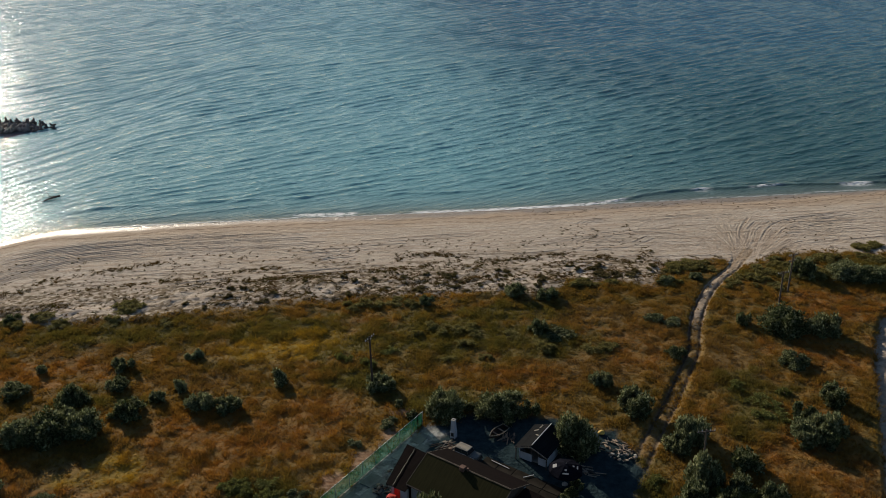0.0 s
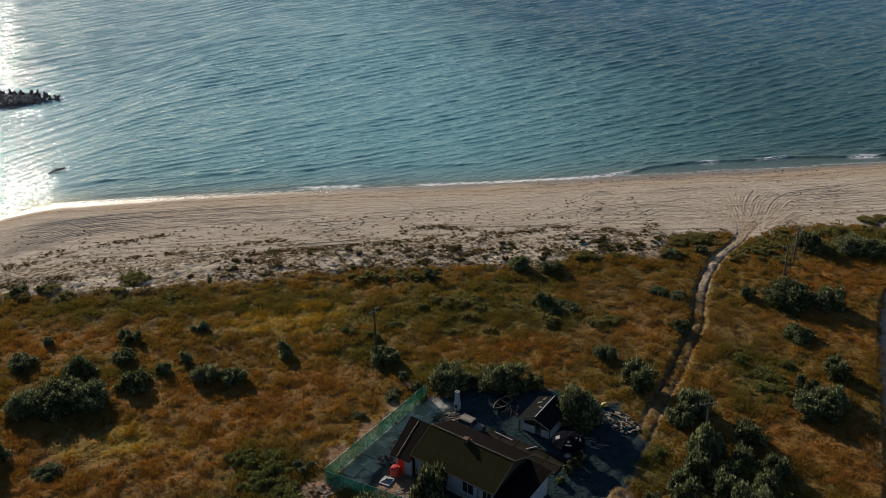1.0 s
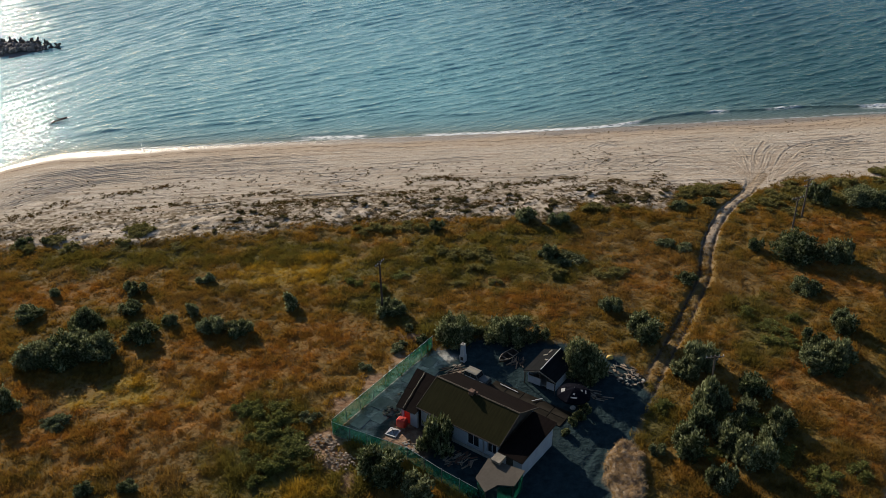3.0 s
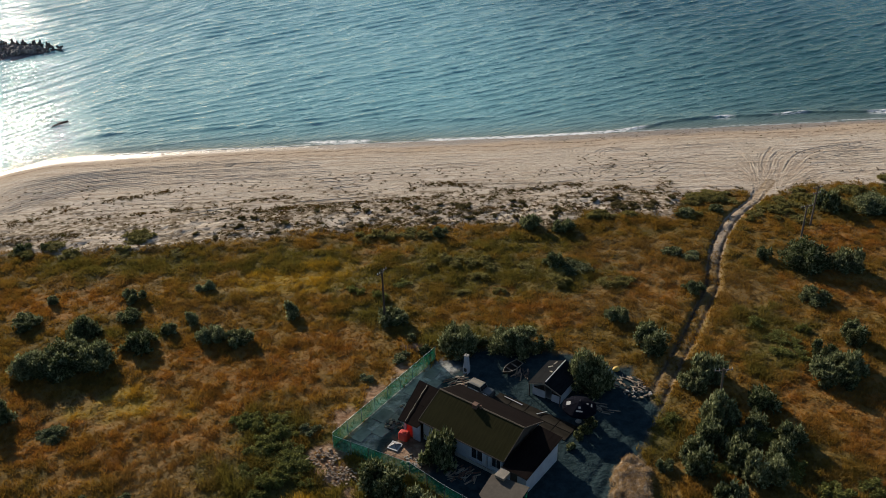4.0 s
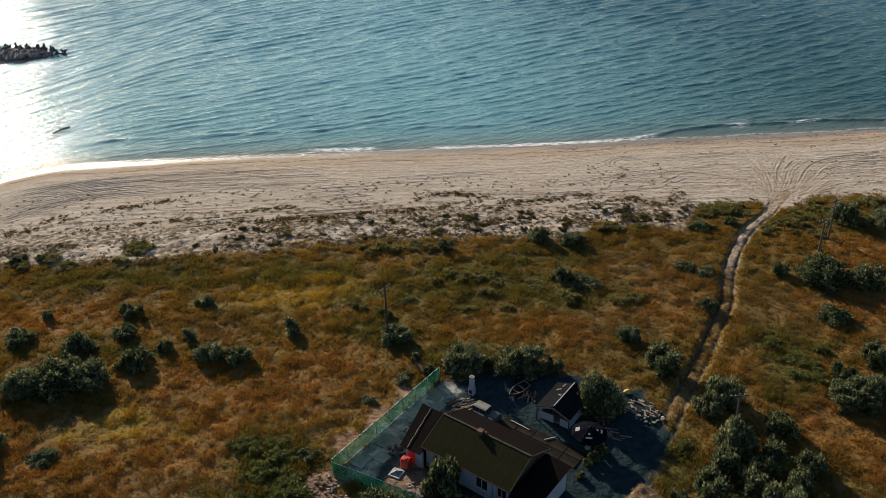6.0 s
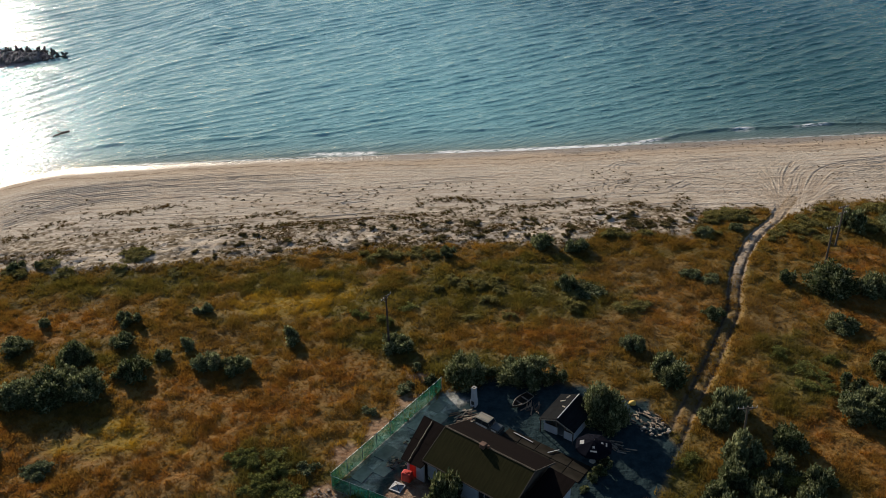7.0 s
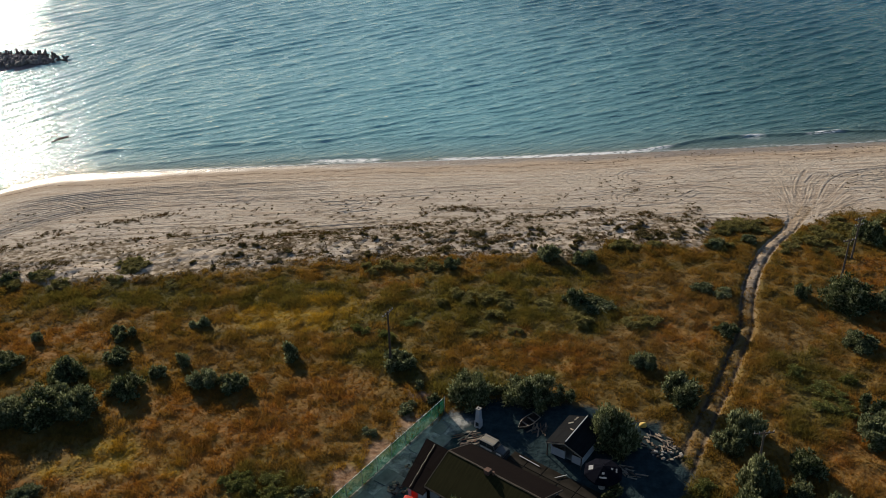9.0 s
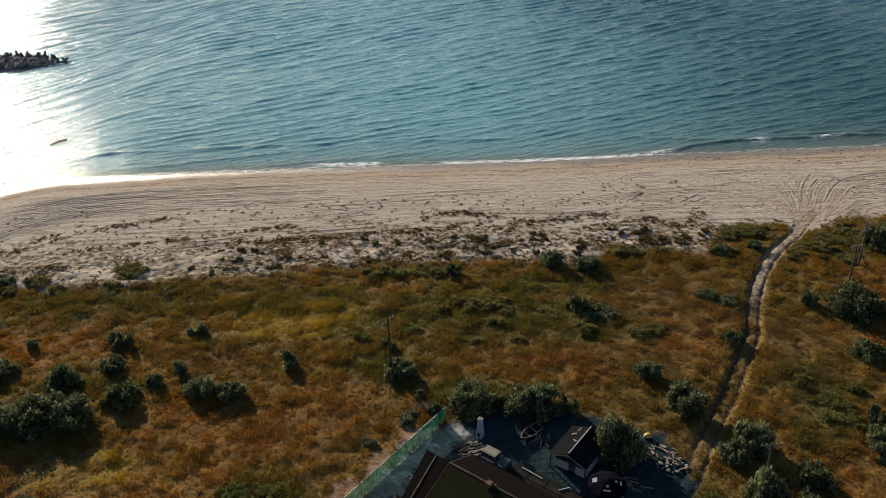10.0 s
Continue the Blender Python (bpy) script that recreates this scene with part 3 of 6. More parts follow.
def height_at(x, y):
    """The ground's height at places, read off its sheet."""
    x, y = np.asarray(x, float), np.asarray(y, float)
    i, j = np.clip(np.searchsorted(gx, x) - 1, 0, len(gx) - 2), np.clip(np.searchsorted(gy, y) - 1, 0, len(gy) - 2)
    fx, fy = (x - gx[i]) / (gx[i + 1] - gx[i]), (y - gy[j]) / (gy[j + 1] - gy[j])
    return (GZ[j, i] * (1 - fx) + GZ[j, i + 1] * fx) * (1 - fy) + (GZ[j + 1, i] * (1 - fx) + GZ[j + 1, i + 1] * fx) * fy


# ---------------------------------------------------------------- the sea
wx = axis([(-285, -140, 1.1), (-140, 150, 0.66), (150, 265, 1.1)], grow=1.3)
wy = axis([(112, 200, 0.33), (200, 310, 0.55), (310, 530, 0.95)], grow=1.3)
wy = wy[wy > 60]
WX, WY = np.meshgrid(wx, wy)
off = WY - shore(WX)
WAVE_RNG = np.random.RandomState(4)
table_s = np.linspace(-50, 6000, 20000)
slow = 1 + 0.9 * np.exp(-np.clip(table_s, 0, None) / 22.0)
sea_z = np.zeros(WX.shape)
far = 1 - smoothstep(np.hypot(WX, WY), 560, 900)
wanders = [(smoothstep(WX + 0.45 * WY, 20, 120) * 2.8 + 0.5) * fbm(WX, WY, 15, 400 + k, 2) for k in range(6)]
for k in range(66):
    if k < 12:
        wl, amp, spread = WAVE_RNG.uniform(6.5, 11.0), 0.019, 15
    elif k < 32:
        wl, amp, spread = WAVE_RNG.uniform(3.0, 5.6), 0.0225, 18
    else:
        wl, amp, spread = WAVE_RNG.uniform(1.4, 2.7), 0.0085, 40
    th = radians(30 + WAVE_RNG.normal(0, spread * 0.6))
    k0 = 2 * math.pi / wl
    kx = k0 * math.sin(th)
    ky = np.sqrt(np.maximum(0.02, (k0 * slow) ** 2 - kx ** 2))
    run = np.concatenate([[0], np.cumsum((ky[1:] + ky[:-1]) / 2 * np.diff(table_s))])
    phase = kx * WX - np.interp(off, table_s, run) + WAVE_RNG.uniform(0, 6.28) + 1.8 * fbm(WX, WY, 38, 200 + k, 2) + wanders[k % 6]
    steep = np.interp(off, table_s, 1 / slow)
    group = 0.45 + 1.1 * value_noise(WX * 0.8 + WY * 0.5, WY * 1.7 - WX, 34, 300 + k)
    sea_z += amp * steep * group * (2 * ((np.sin(phase) + 1) / 2) ** 2.4 - 0.75) * (1 if wl > 3.5 else 1 - smoothstep(WY, 230, 340))
calm = smoothstep(off, -1, 14)
sea_z *= calm * far * (0.75 + 0.5 * fbm(WX, WY, 40, 80))
lee = 1 - 0.35 * np.exp(-(((WX + 95) / 45) ** 2 + ((WY - 185) / 30) ** 2))
crest = 0.125 + 0.06 * smoothstep(off, 15, 60)
sea_z = crest * np.tanh(1.15 * lee * (1 + 0.8 * smoothstep(WY, 200, 420)) * sea_z / crest)
wander = (fbm(WX, WY * 0, 16, 90) - 0.5) * 5 + (fbm(WX, WY * 0, 4, 91) - 0.5) * 1.2
breaker = off - np.interp(WX, [-300, -60, -30, -3, 23, 32, 38.8, 41.4, 50, 66, 71, 86, 300], [4, 3.2, 2.2, 0.9, 0.5, 0.9, 2.7, 4.2, 5.9, 5.6, 6.3, 4.8, 5]) - wander * 0.12
along = np.zeros(WX.shape)
for a, b, k in ((-6, 39, 1.0), (51.5, 57.5, 1.0), (64, 73, 0.9), (83, 92, 0.8), (-30, -14, 0.6)):
    along = np.maximum(along, k * smoothstep(WX, a, a + 4) * (1 - smoothstep(WX, b - 3, b)))
sea_z += 0.30 * np.exp(-(breaker / 0.7) ** 2) * smoothstep(WX, 20, 42)
second = off - np.interp(WX, [-300, 10, 28, 37, 45, 300], [13, 12, 9.7, 9, 7, 14]) - wander * 0.2
sea_z += 0.20 * np.exp(-(second / 0.8) ** 2) * smoothstep(fbm(WX, WY * 0 + 9, 21, 93, 3), 0.40, 0.55)
for line_x, line_off, x0, x1 in (([-75, -54, -25, 2, 30], [2.5, 4.5, 10, 17, 25], -72, 24), ([-45, -15, 5], [0.9, 4.5, 9], -42, 6)):
    roller = off - np.interp(WX, line_x, line_off) - wander * 0.15
    sea_z += 0.12 * np.exp(-(roller / 0.7) ** 2) * smoothstep(WX, x0, x0 + 12) * (1 - smoothstep(WX, x1 - 16, x1)) * (0.6 + 0.8 * fbm(WX, WY * 0 + 3, 9, 96, 2))
foam = along * (np.exp(-((breaker + 0.3) / 0.5) ** 2) + 0.75 * np.exp(-((breaker + 1.1) / 0.8) ** 2) * smoothstep(fbm(WX, WY * 0 + 7, 7, 94), 0.42, 0.6))
edge = off - 0.1 - (fbm(WX, WY * 0 + 5, 6, 95) - 0.5) * 1.6
foam = np.clip(np.maximum(foam * 1.6, np.exp(-(edge / 0.30) ** 2) * (0.85 - 0.3 * smoothstep(WX, 20, 45))), 0, 1.6)
shallow = 0.85 * np.exp(-np.clip(off, 0, None) / 5.5) + 0.16 * np.exp(-np.clip(off, 0, None) / 40.0)
sea_z = np.where(off < 1.0, 0.03 + 0.02 * np.clip(off, -3, 1), sea_z)
# the dark body share follows x, away from the sun, more than distance offshore
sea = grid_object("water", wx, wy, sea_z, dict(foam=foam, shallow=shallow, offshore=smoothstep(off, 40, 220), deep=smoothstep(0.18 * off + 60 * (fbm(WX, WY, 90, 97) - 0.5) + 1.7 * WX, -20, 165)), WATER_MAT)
tagged(sea, "teal sea with short wind waves breaking in small foam lines", "sea", kind="structure")


# ---------------------------------------------------------------- grass
def blades(name, x, y, height, width, count, rng, material, lean=0.55, spread=0.22, extra=()):
    """Tufts of pointed blades at the places given, in one mesh."""
    n = len(x)
    z = height_at(x, y)
    rep = lambda a: np.repeat(np.broadcast_to(np.asarray(a, float), (n,)), count)
    X, Y, Z, H, W = rep(x), rep(y), rep(z), rep(height), rep(width)
    N = n * count
    ang, tilt = rng.uniform(0, 2 * np.pi, N), rng.uniform(0.1, 1, N) * lean
    H = H * rng.uniform(0.6, 1.2, N)
    r = rng.uniform(0, 1, N) * spread * (H / np.maximum(0.2, H.mean()))
    bx, by = X + r * np.cos(ang), Y + r * np.sin(ang)
    tx, ty = bx + np.cos(ang) * H * tilt, by + np.sin(ang) * H * tilt
    side = ang + np.pi / 2 + rng.normal(0, 0.5, N)
    W = W * rng.uniform(0.6, 1.3, N)
    sx, sy = np.cos(side) * W / 2, np.sin(side) * W / 2
    low = Z - 0.04
    co = np.stack([np.stack([bx + sx, by + sy, low], -1), np.stack([bx - sx, by - sy, low], -1), np.stack([tx, ty, Z + H], -1)], 1).reshape(-1, 3)
    tri = np.arange(N * 3).reshape(-1, 3)
    me = numeric_mesh(name, co, tri)
    for key, v in extra:
        me.attributes.new(key, "FLOAT", "POINT").data.foreach_set("value", np.repeat(np.repeat(v, count), 3).astype(np.float32))
    me.materials.append(material)
    return tagged(new(name, me), kind="stuff")


RNG = np.random.RandomState(7)
n = 150000
fx, fy = RNG.uniform(-78, 82, n), RNG.uniform(50, 131, n)
half = 0.56 * (fy + 8) + 6
keep = np.abs(fx) < half
fx, fy = fx[keep], fy[keep]
c = cover(fx, fy)
patchy = fbm(fx, fy, 2.4, 130)
keep = RNG.rand(len(fx)) < c["veg"] * (0.50 + 0.65 * patchy)
fx, fy, patchy = fx[keep], fy[keep], patchy[keep]
c = cover(fx, fy)
tussock = smoothstep(fbm(fx, fy, 1.2, 131, 2), 0.38, 0.68)
tall = (0.07 + 0.24 * tussock + 0.16 * smoothstep(patchy, 0.5, 0.75)) * (1 + 0.35 * c["green"] - 0.2 * c["rust"]) * (0.5 + 0.5 * smoothstep(line_distance(fx, fy, PATHWAY), 0.9, 2.0))
grass = blades("grass", fx, fy, tall, 0.085, 15, RNG, GRASS_MAT, lean=1.2, spread=0.34, extra=[(k, c[k]) for k in ("green", "gold", "rust", "straw")])
tagged(grass, "dry rust-brown and olive grass in uneven tufts", "grass")

DUNE_ROWS = [([(-67, 113.8), (-63.4, 115.8), (-58, 121.5)], 0.8), ([(-63.4, 117.6), (-61.2, 120.5), (-58.2, 121.9)], 0.7), ([(-55, 122.5), (-51, 124.5), (-43.8, 127.9)], 0.8),
             ([(-54, 115.9), (-46.2, 118), (-41.3, 119.2), (-35.7, 121.1), (-26, 123.6)], 0.7), ([(-65, 107.2), (-57.3, 109.3), (-50.9, 109.7)], 0.9), ([(-6.5, 126.6), (-1.5, 128.6), (3.5, 127.4)], 1.0),
             ([(-33, 117.5), (-18, 119.6), (0, 123.4), (20, 126.4)], 1.2)]
n = 46000
dx = RNG.uniform(-76, 88, n)
dy = veg_edge(dx) + RNG.uniform(-3, 24, n)
v = dy - veg_edge(dx)
belt = smoothstep(fbm(dx * 0.5, dy, 2.6, 140), 0.50, 0.68)
rows = np.zeros(n)
for line, wide in DUNE_ROWS:
    rows = np.maximum(rows, np.exp(-(line_distance(dx, dy, line) / wide) ** 2))
dens = np.maximum(np.where((v < 11) & (dx > -34), 0.10 + 0.60 * belt, np.where(v < 3.5, 0.6 * belt, 0.03)), 1.1 * rows * smoothstep(fbm(dx, dy, 1.8, 141), 0.38, 0.58))
dens = dens * (1 - smoothstep(1.6 - line_distance(dx, dy, PATHWAY), -1, 0.5)) * (np.abs(dx) < 0.56 * (dy + 8) + 6) * ((dx < 36) | (v < 2.0))
keep = RNG.rand(n) < dens * 0.8
dx, dy = dx[keep], dy[keep]
tufts = blades("dune_grass", dx, dy, RNG.uniform(0.05, 0.17, len(dx)), 0.06, 44, RNG, TUFT_MAT, lean=1.3, spread=0.65)
tagged(tufts, "sparse brown beach-grass tufts on pale dune sand", "grass")


# ---------------------------------------------------------------- shrubs
def leaf_cloud(rng, rx, rz, count, leaf, lumps):
    """Narrow leaf sprays in many small upright clumps over a few unequal bushy heads: vertices, faces and the clumps."""
    heads = []
    n = max(2, min(6, lumps // 5))
    for k in range(n):
        a, r = 2 * np.pi * (k + rng.uniform(0, 0.8)) / n, rx * rng.uniform(0.22, 0.58)
        heads.append((r * math.cos(a), r * math.sin(a), rx * rng.uniform(0.34, 0.50), rz * rng.uniform(0.72, 1.0)))
    centres = []
    for k in range(lumps):
        hx, hy, hr, hz = heads[k % n]
        a, q = rng.uniform(0, 2 * np.pi), math.sqrt(rng.uniform(0.0, 1.0))
        size = rx * rng.uniform(0.12, 0.25)
        z = hz * (1 - 0.5 * q ** 2.6) * (rng.uniform(0.75, 1.0) if rng.rand() < 0.7 else rng.uniform(0.3, 0.7))
        centres.append((hx + hr * q * math.cos(a), hy + hr * q * math.sin(a), max(0.12 * rz, z - size * 0.8), size, min(size * rng.uniform(1.0, 1.7), rz * 0.4)))
    w = np.array([c[3] ** 2 for c in centres])
    pick = rng.choice(lumps, count, p=w / w.sum())
    C = np.array(centres)[pick]
    u = rng.normal(size=(count, 3))
    u /= np.linalg.norm(u, axis=1)[:, None]
    rad = np.clip(rng.uniform(0.1, 1.0, count) ** 0.7 + rng.normal(0, 0.12, count), 0.2, 1.4)
    P = np.stack([C[:, 0] + u[:, 0] * C[:, 3] * rad, C[:, 1] + u[:, 1] * C[:, 3] * rad, np.maximum(0.05, C[:, 2] + u[:, 2] * C[:, 4] * rad)], -1)
    d = u * 0.75 + rng.normal(size=(count, 3)) * 0.45 + np.array([0, 0, 0.6])
    d /= np.linalg.norm(d, axis=1)[:, None]
    s = np.cross(d, rng.normal(size=(count, 3)))
    s /= np.linalg.norm(s, axis=1)[:, None]
    ln = leaf * rng.uniform(0.6, 1.5, count)[:, None]
    wd = ln * rng.uniform(0.18, 0.34, count)[:, None]
    co = np.stack([P, P + d * ln * 0.5 + s * wd, P + d * ln, P + d * ln * 0.5 - s * wd], 1).reshape(-1, 3)
    return co, np.arange(count * 4).reshape(-1, 4), centres


SHRUBS = {}


def shrub_kind(size, variant):
    """A silver-leaved shrub of radius 1 (to be scaled): stems and a crown of leaf sprays."""
    key = (size, variant)
    if key in SHRUBS:
        return SHRUBS[key]
    rng = np.random.RandomState(500 + variant * 10 + {"small": 0, "mid": 1, "big": 2}[size])
    count, leaf, lumps = {"small": (1900, 0.19, 16), "mid": (4600, 0.135, 34), "big": (9000, 0.100, 60)}[size]
    co, quads, centres = leaf_cloud(rng, 1.0, 1.0, count, leaf, lumps)
    crown = numeric_mesh("crown", co, quads)
    crown.materials.append(LEAF_MAT)
    bm = bmesh.new()
    for c in centres:
        mid = Vector((c[0] * 0.45 + rng.normal(0, 0.03), c[1] * 0.45, c[2] * 0.5))
        add_tube(bm, (c[0] * 0.12, c[1] * 0.12, -0.05), mid, 0.030, 0.020, 4)
        add_tube(bm, mid, (c[0], c[1], c[2]), 0.020, 0.008, 4)
    stems = bpy.data.meshes.new("stem")
    bm.to_mesh(stems)
    bm.free()
    stems.materials.append(BARK_MAT)
    SHRUBS[key] = (stems, crown)
    return SHRUBS[key]


def plant_shrubs(places, label, group, category="shrub"):
    for i, (x, y, r, h) in enumerate(places):
        size = "small" if r < 1.35 else "mid" if r < 2.4 else "big"
        stems, crown = shrub_kind(size, (i * 7 + int(abs(x) * 3)) % 4)
        z = float(height_at(x, y))
        ob = thing("shrub" if category == "shrub" else "tree", Matrix.LocRotScale((x, y, z - 0.03), Euler((0, 0, (i * 2.4 + x) % 6.28)), (r * 1.10, r * 1.10, h * 1.04)), label, category, group)
        share("stem" if category == "shrub" else "trunk", stems, ob)
        share("crown", crown, ob)


plant_shrubs([(-45.8, 76.3, 2.6, 2.5), (-43.2, 76.6, 3.0, 2.7), (-39.9, 77.7, 2.6, 2.6), (-43.3, 83.2, 2.0, 2.3), (-42.6, 79.6, 2.0, 1.8)], "dense dark silver-green thicket shrub in dry grass", "thicket shrubs")
plant_shrubs([(-51.2, 85.6, 1.8, 1.3), (-50.1, 90.8, 0.8, 1.1), (-41.0, 92.1, 1.0, 1.2), (-39.6, 91.2, 1.2, 1.3), (-39.1, 86.8, 1.5, 1.3), (-36.1, 80.9, 2.0, 2.3), (-33.3, 83.7, 1.1, 1.3),
              (-31.2, 85.6, 1.1, 1.5), (-28.2, 82.1, 1.6, 1.6), (-24.8, 81.9, 1.6, 1.7), (-31.6, 93.7, 1.2, 1.1), (-19.7, 87.4, 1.3, 1.7), (-7.3, 86.0, 1.9, 1.7)],
             "small silver-green shrub standing alone in dry grass", "field shrubs")
plant_shrubs([(-60.2, 104.6, 1.2, 1.1), (-57.4, 105.3, 0.6, 0.9), (-1.9, 108.0, 1.3, 1.2), (11.1, 110.6, 1.6, 1.9), (16.0, 109.5, 1.6, 1.6), (13.4, 99.3, 1.4, 2.2), (16.1, 98.5, 2.3, 0.6),
              (30.1, 102.2, 1.6, 0.8), (32.2, 101.2, 1.4, 0.7), (19.3, 85.7, 1.4, 1.5), (22.1, 80.3, 2.2, 2.5), (30.3, 92.6, 1.4, 1.3), (27.2, 74.2, 1.8, 3.2), (25.2, 72.8, 1.6, 2.2)],
             "rounded olive-green shrub at the edge of the dunes", "dune shrubs")
plant_shrubs([(46.7, 98.4, 3.4, 3.0), (51.2, 97.1, 2.1, 2.9), (41.7, 100.7, 1.2, 1.6), (44.6, 89.6, 1.9, 1.5), (39.3, 73.8, 1.9, 2.4), (42.4, 75.6, 2.1, 2.8), (41.2, 73.1, 1.4, 1.8), (40.8, 78.2, 1.3, 1.6), (45.4, 81.3, 1.7, 2.2), (56.2, 115.7, 2.1, 3.3),
              (62.5, 115.2, 3.1, 2.1), (65.6, 113.6, 2.8, 2.4), (34.6, 114.0, 1.5, 1.4), (39.6, 115.4, 1.3, 1.0)], "wide silver-green shrub beside the sandy tracks", "track shrubs")
plant_shrubs([(26.3, 67.1, 1.9, 3.3), (24.3, 64.0, 1.7, 2.9), (22.2, 60.9, 1.8, 2.9), (26.2, 61.1, 1.6, 2.9), (28.0, 58.9, 1.9, 3.2), (32.0, 64.2, 1.6, 2.4), (31.1, 69.4, 1.8, 2.3), (24.1, 56.4, 1.5, 2.2), (27.9, 63.9, 1.4, 2.0), (29.6, 66.2, 1.4, 1.8), (30.2, 61.6, 1.4, 1.9), (19.4, 60.6, 0.9, 0.9)],
             "tall silver-leaved shrub in the thicket by the yard road", "roadside shrubs")
plant_shrubs([(0.3, 80.3, 2.5, 3.1), (6.9, 80.0, 2.6, 3.0), (3.6, 80.9, 1.0, 1.0), (10.2, 79.6, 1.2, 1.6), (-6.9, 58.2, 2.3, 2.7), (-3.3, 55.5, 1.6, 2.3)], "leafy grey-green shrub along the yard fence", "yard shrubs")
plant_shrubs([(-3.4, 79.5, 1.0, 0.7), (-5.9, 78.2, 1.2, 0.5), (-4.9, 82.0, 0.8, 0.6), (-9.3, 74.6, 0.9, 0.4), (-14.4, 66.2, 1.1, 0.5)], "low dark green bush outside the green fence", "fence bushes")
plant_shrubs([(13.4, 67.0, 0.8, 1.0), (12.7, 65.8, 0.8, 0.9), (12.0, 64.7, 0.7, 0.8), (11.2, 63.4, 0.6, 0.7)], "low green bush along the yard road", "yard road bushes")
plant_shrubs([(14.3, 73.2, 2.5, 4.0), (-1.5, 61.7, 1.8, 4.1)], "small willow-like tree shading the yard", "yard trees", "tree")
plant_shrubs([(-46.4, 68.0, 1.9, 2.8), (-39.9, 65.7, 1.5, 0.7), (-33.5, 56.0, 1.1, 1.0), (-29.6, 56.6, 1.1, 0.9)], "dark green shrub in rust-brown grass", "meadow shrubs")


OLIVE_MAT = leaf_material("olive_scrub_leaves", (0.165, 0.145, 0.042), (0.350, 0.300, 0.110))
GREEN_MAT = leaf_material("leafy_scrub_leaves", (0.105, 0.112, 0.030), (0.310, 0.305, 0.090))


def scrub_kinds(material, seed):
    kinds = []
    for k in range(3):
        rng = np.random.RandomState(seed + k)
        co, quads, centres = leaf_cloud(rng, 1.0, 1.0, 1500, 0.16, 20)
        crown = numeric_mesh("crown", co, quads)
        crown.materials.append(material)
        kinds.append((shrub_kind("small", k)[0], crown))
    return kinds


SCRUB, GREEN_SCRUB = scrub_kinds(OLIVE_MAT, 900), scrub_kinds(GREEN_MAT, 920)


def scrub(areas, group, label, seed, kinds=SCRUB):
    """Low scrub scattered over ellipses: (x, y, radius in x, radius in y, how many)."""
    rng = random.Random(seed)
    for cx, cy, rx, ry, count in areas:
        for _ in range(count):
            a, r = rng.uniform(0, 6.28), math.sqrt(rng.random())
            x, y = cx + rx * r * math.cos(a), cy + ry * r * math.sin(a)
            if line_distance(np.array(x), np.array(y), PATHWAY) < 2.2 or line_distance(np.array(x), np.array(y), ROADWAY) < 3:
                continue
            w, h = rng.uniform(0.8, 1.9), rng.uniform(0.45, 0.95)
            stems, crown = kinds[rng.randrange(3)]
            ob = thing("low_shrub", Matrix.LocRotScale((x, y, float(height_at(x, y)) - 0.05), Euler((0, 0, rng.uniform(0, 6))), (w, w * rng.uniform(0.8, 1.2), h)), label, "shrub", group)
            share("stem", stems, ob)
            share("crown", crown, ob)


scrub([(57, 119, 8, 4.5, 26), (66, 119, 8, 5, 18), (50, 115, 3.5, 4, 8), (72, 127.5, 4, 1.2, 5)], "scrub right of the path", "low olive-green scrub on the sandy rise", 1)
scrub([(40.5, 119.8, 4.2, 2.2, 18), (24.0, 114.0, 4.5, 1.3, 11), (36, 113.5, 2.2, 1.5, 4)], "scrub at the path mouth", "low brown-green scrub at the edge of the sand", 2)
scrub([(-47, 103.5, 15, 1.0, 8), (-8, 108, 9, 1.5, 8), (3, 97, 9, 5, 10), (17, 96, 6, 3, 6), (46, 112, 5, 4, 8)], "scrub along the dunes", "low green scrub growing through dry grass", 3)
scrub([(-45.2, 108.8, 1.5, 1.3, 8), (-56, 106, 2.5, 0.8, 4)], "scrub on the open dune", "low olive bush on pale dune sand", 6)
scrub([(-16.8, 60.5, 3.8, 5, 15), (-18.5, 66, 3.0, 3.5, 8), (37, 82, 4, 5, 6), (-12, 93, 6, 3, 5), (36, 57, 5, 3, 6), (28, 62, 5, 4, 10), (20.6, 69, 1.4, 4, 7)], "scrub in the meadow", "low leafy green scrub in the meadow", 4, GREEN_SCRUB)

CLUMP_MAT = leaf_material("dune_clump_leaves", (0.115, 0.090, 0.035), (0.250, 0.200, 0.085))
CLUMPS = []
for k in range(3):
    rng = np.random.RandomState(940 + k)
    co, quads, centres = leaf_cloud(rng, 1.0, 1.0, 800, 0.2, 14)
    crown = numeric_mesh("crown", co, quads)
    crown.materials.append(CLUMP_MAT)
    CLUMPS.append((shrub_kind("small", k)[0], crown))
rng = random.Random(77)
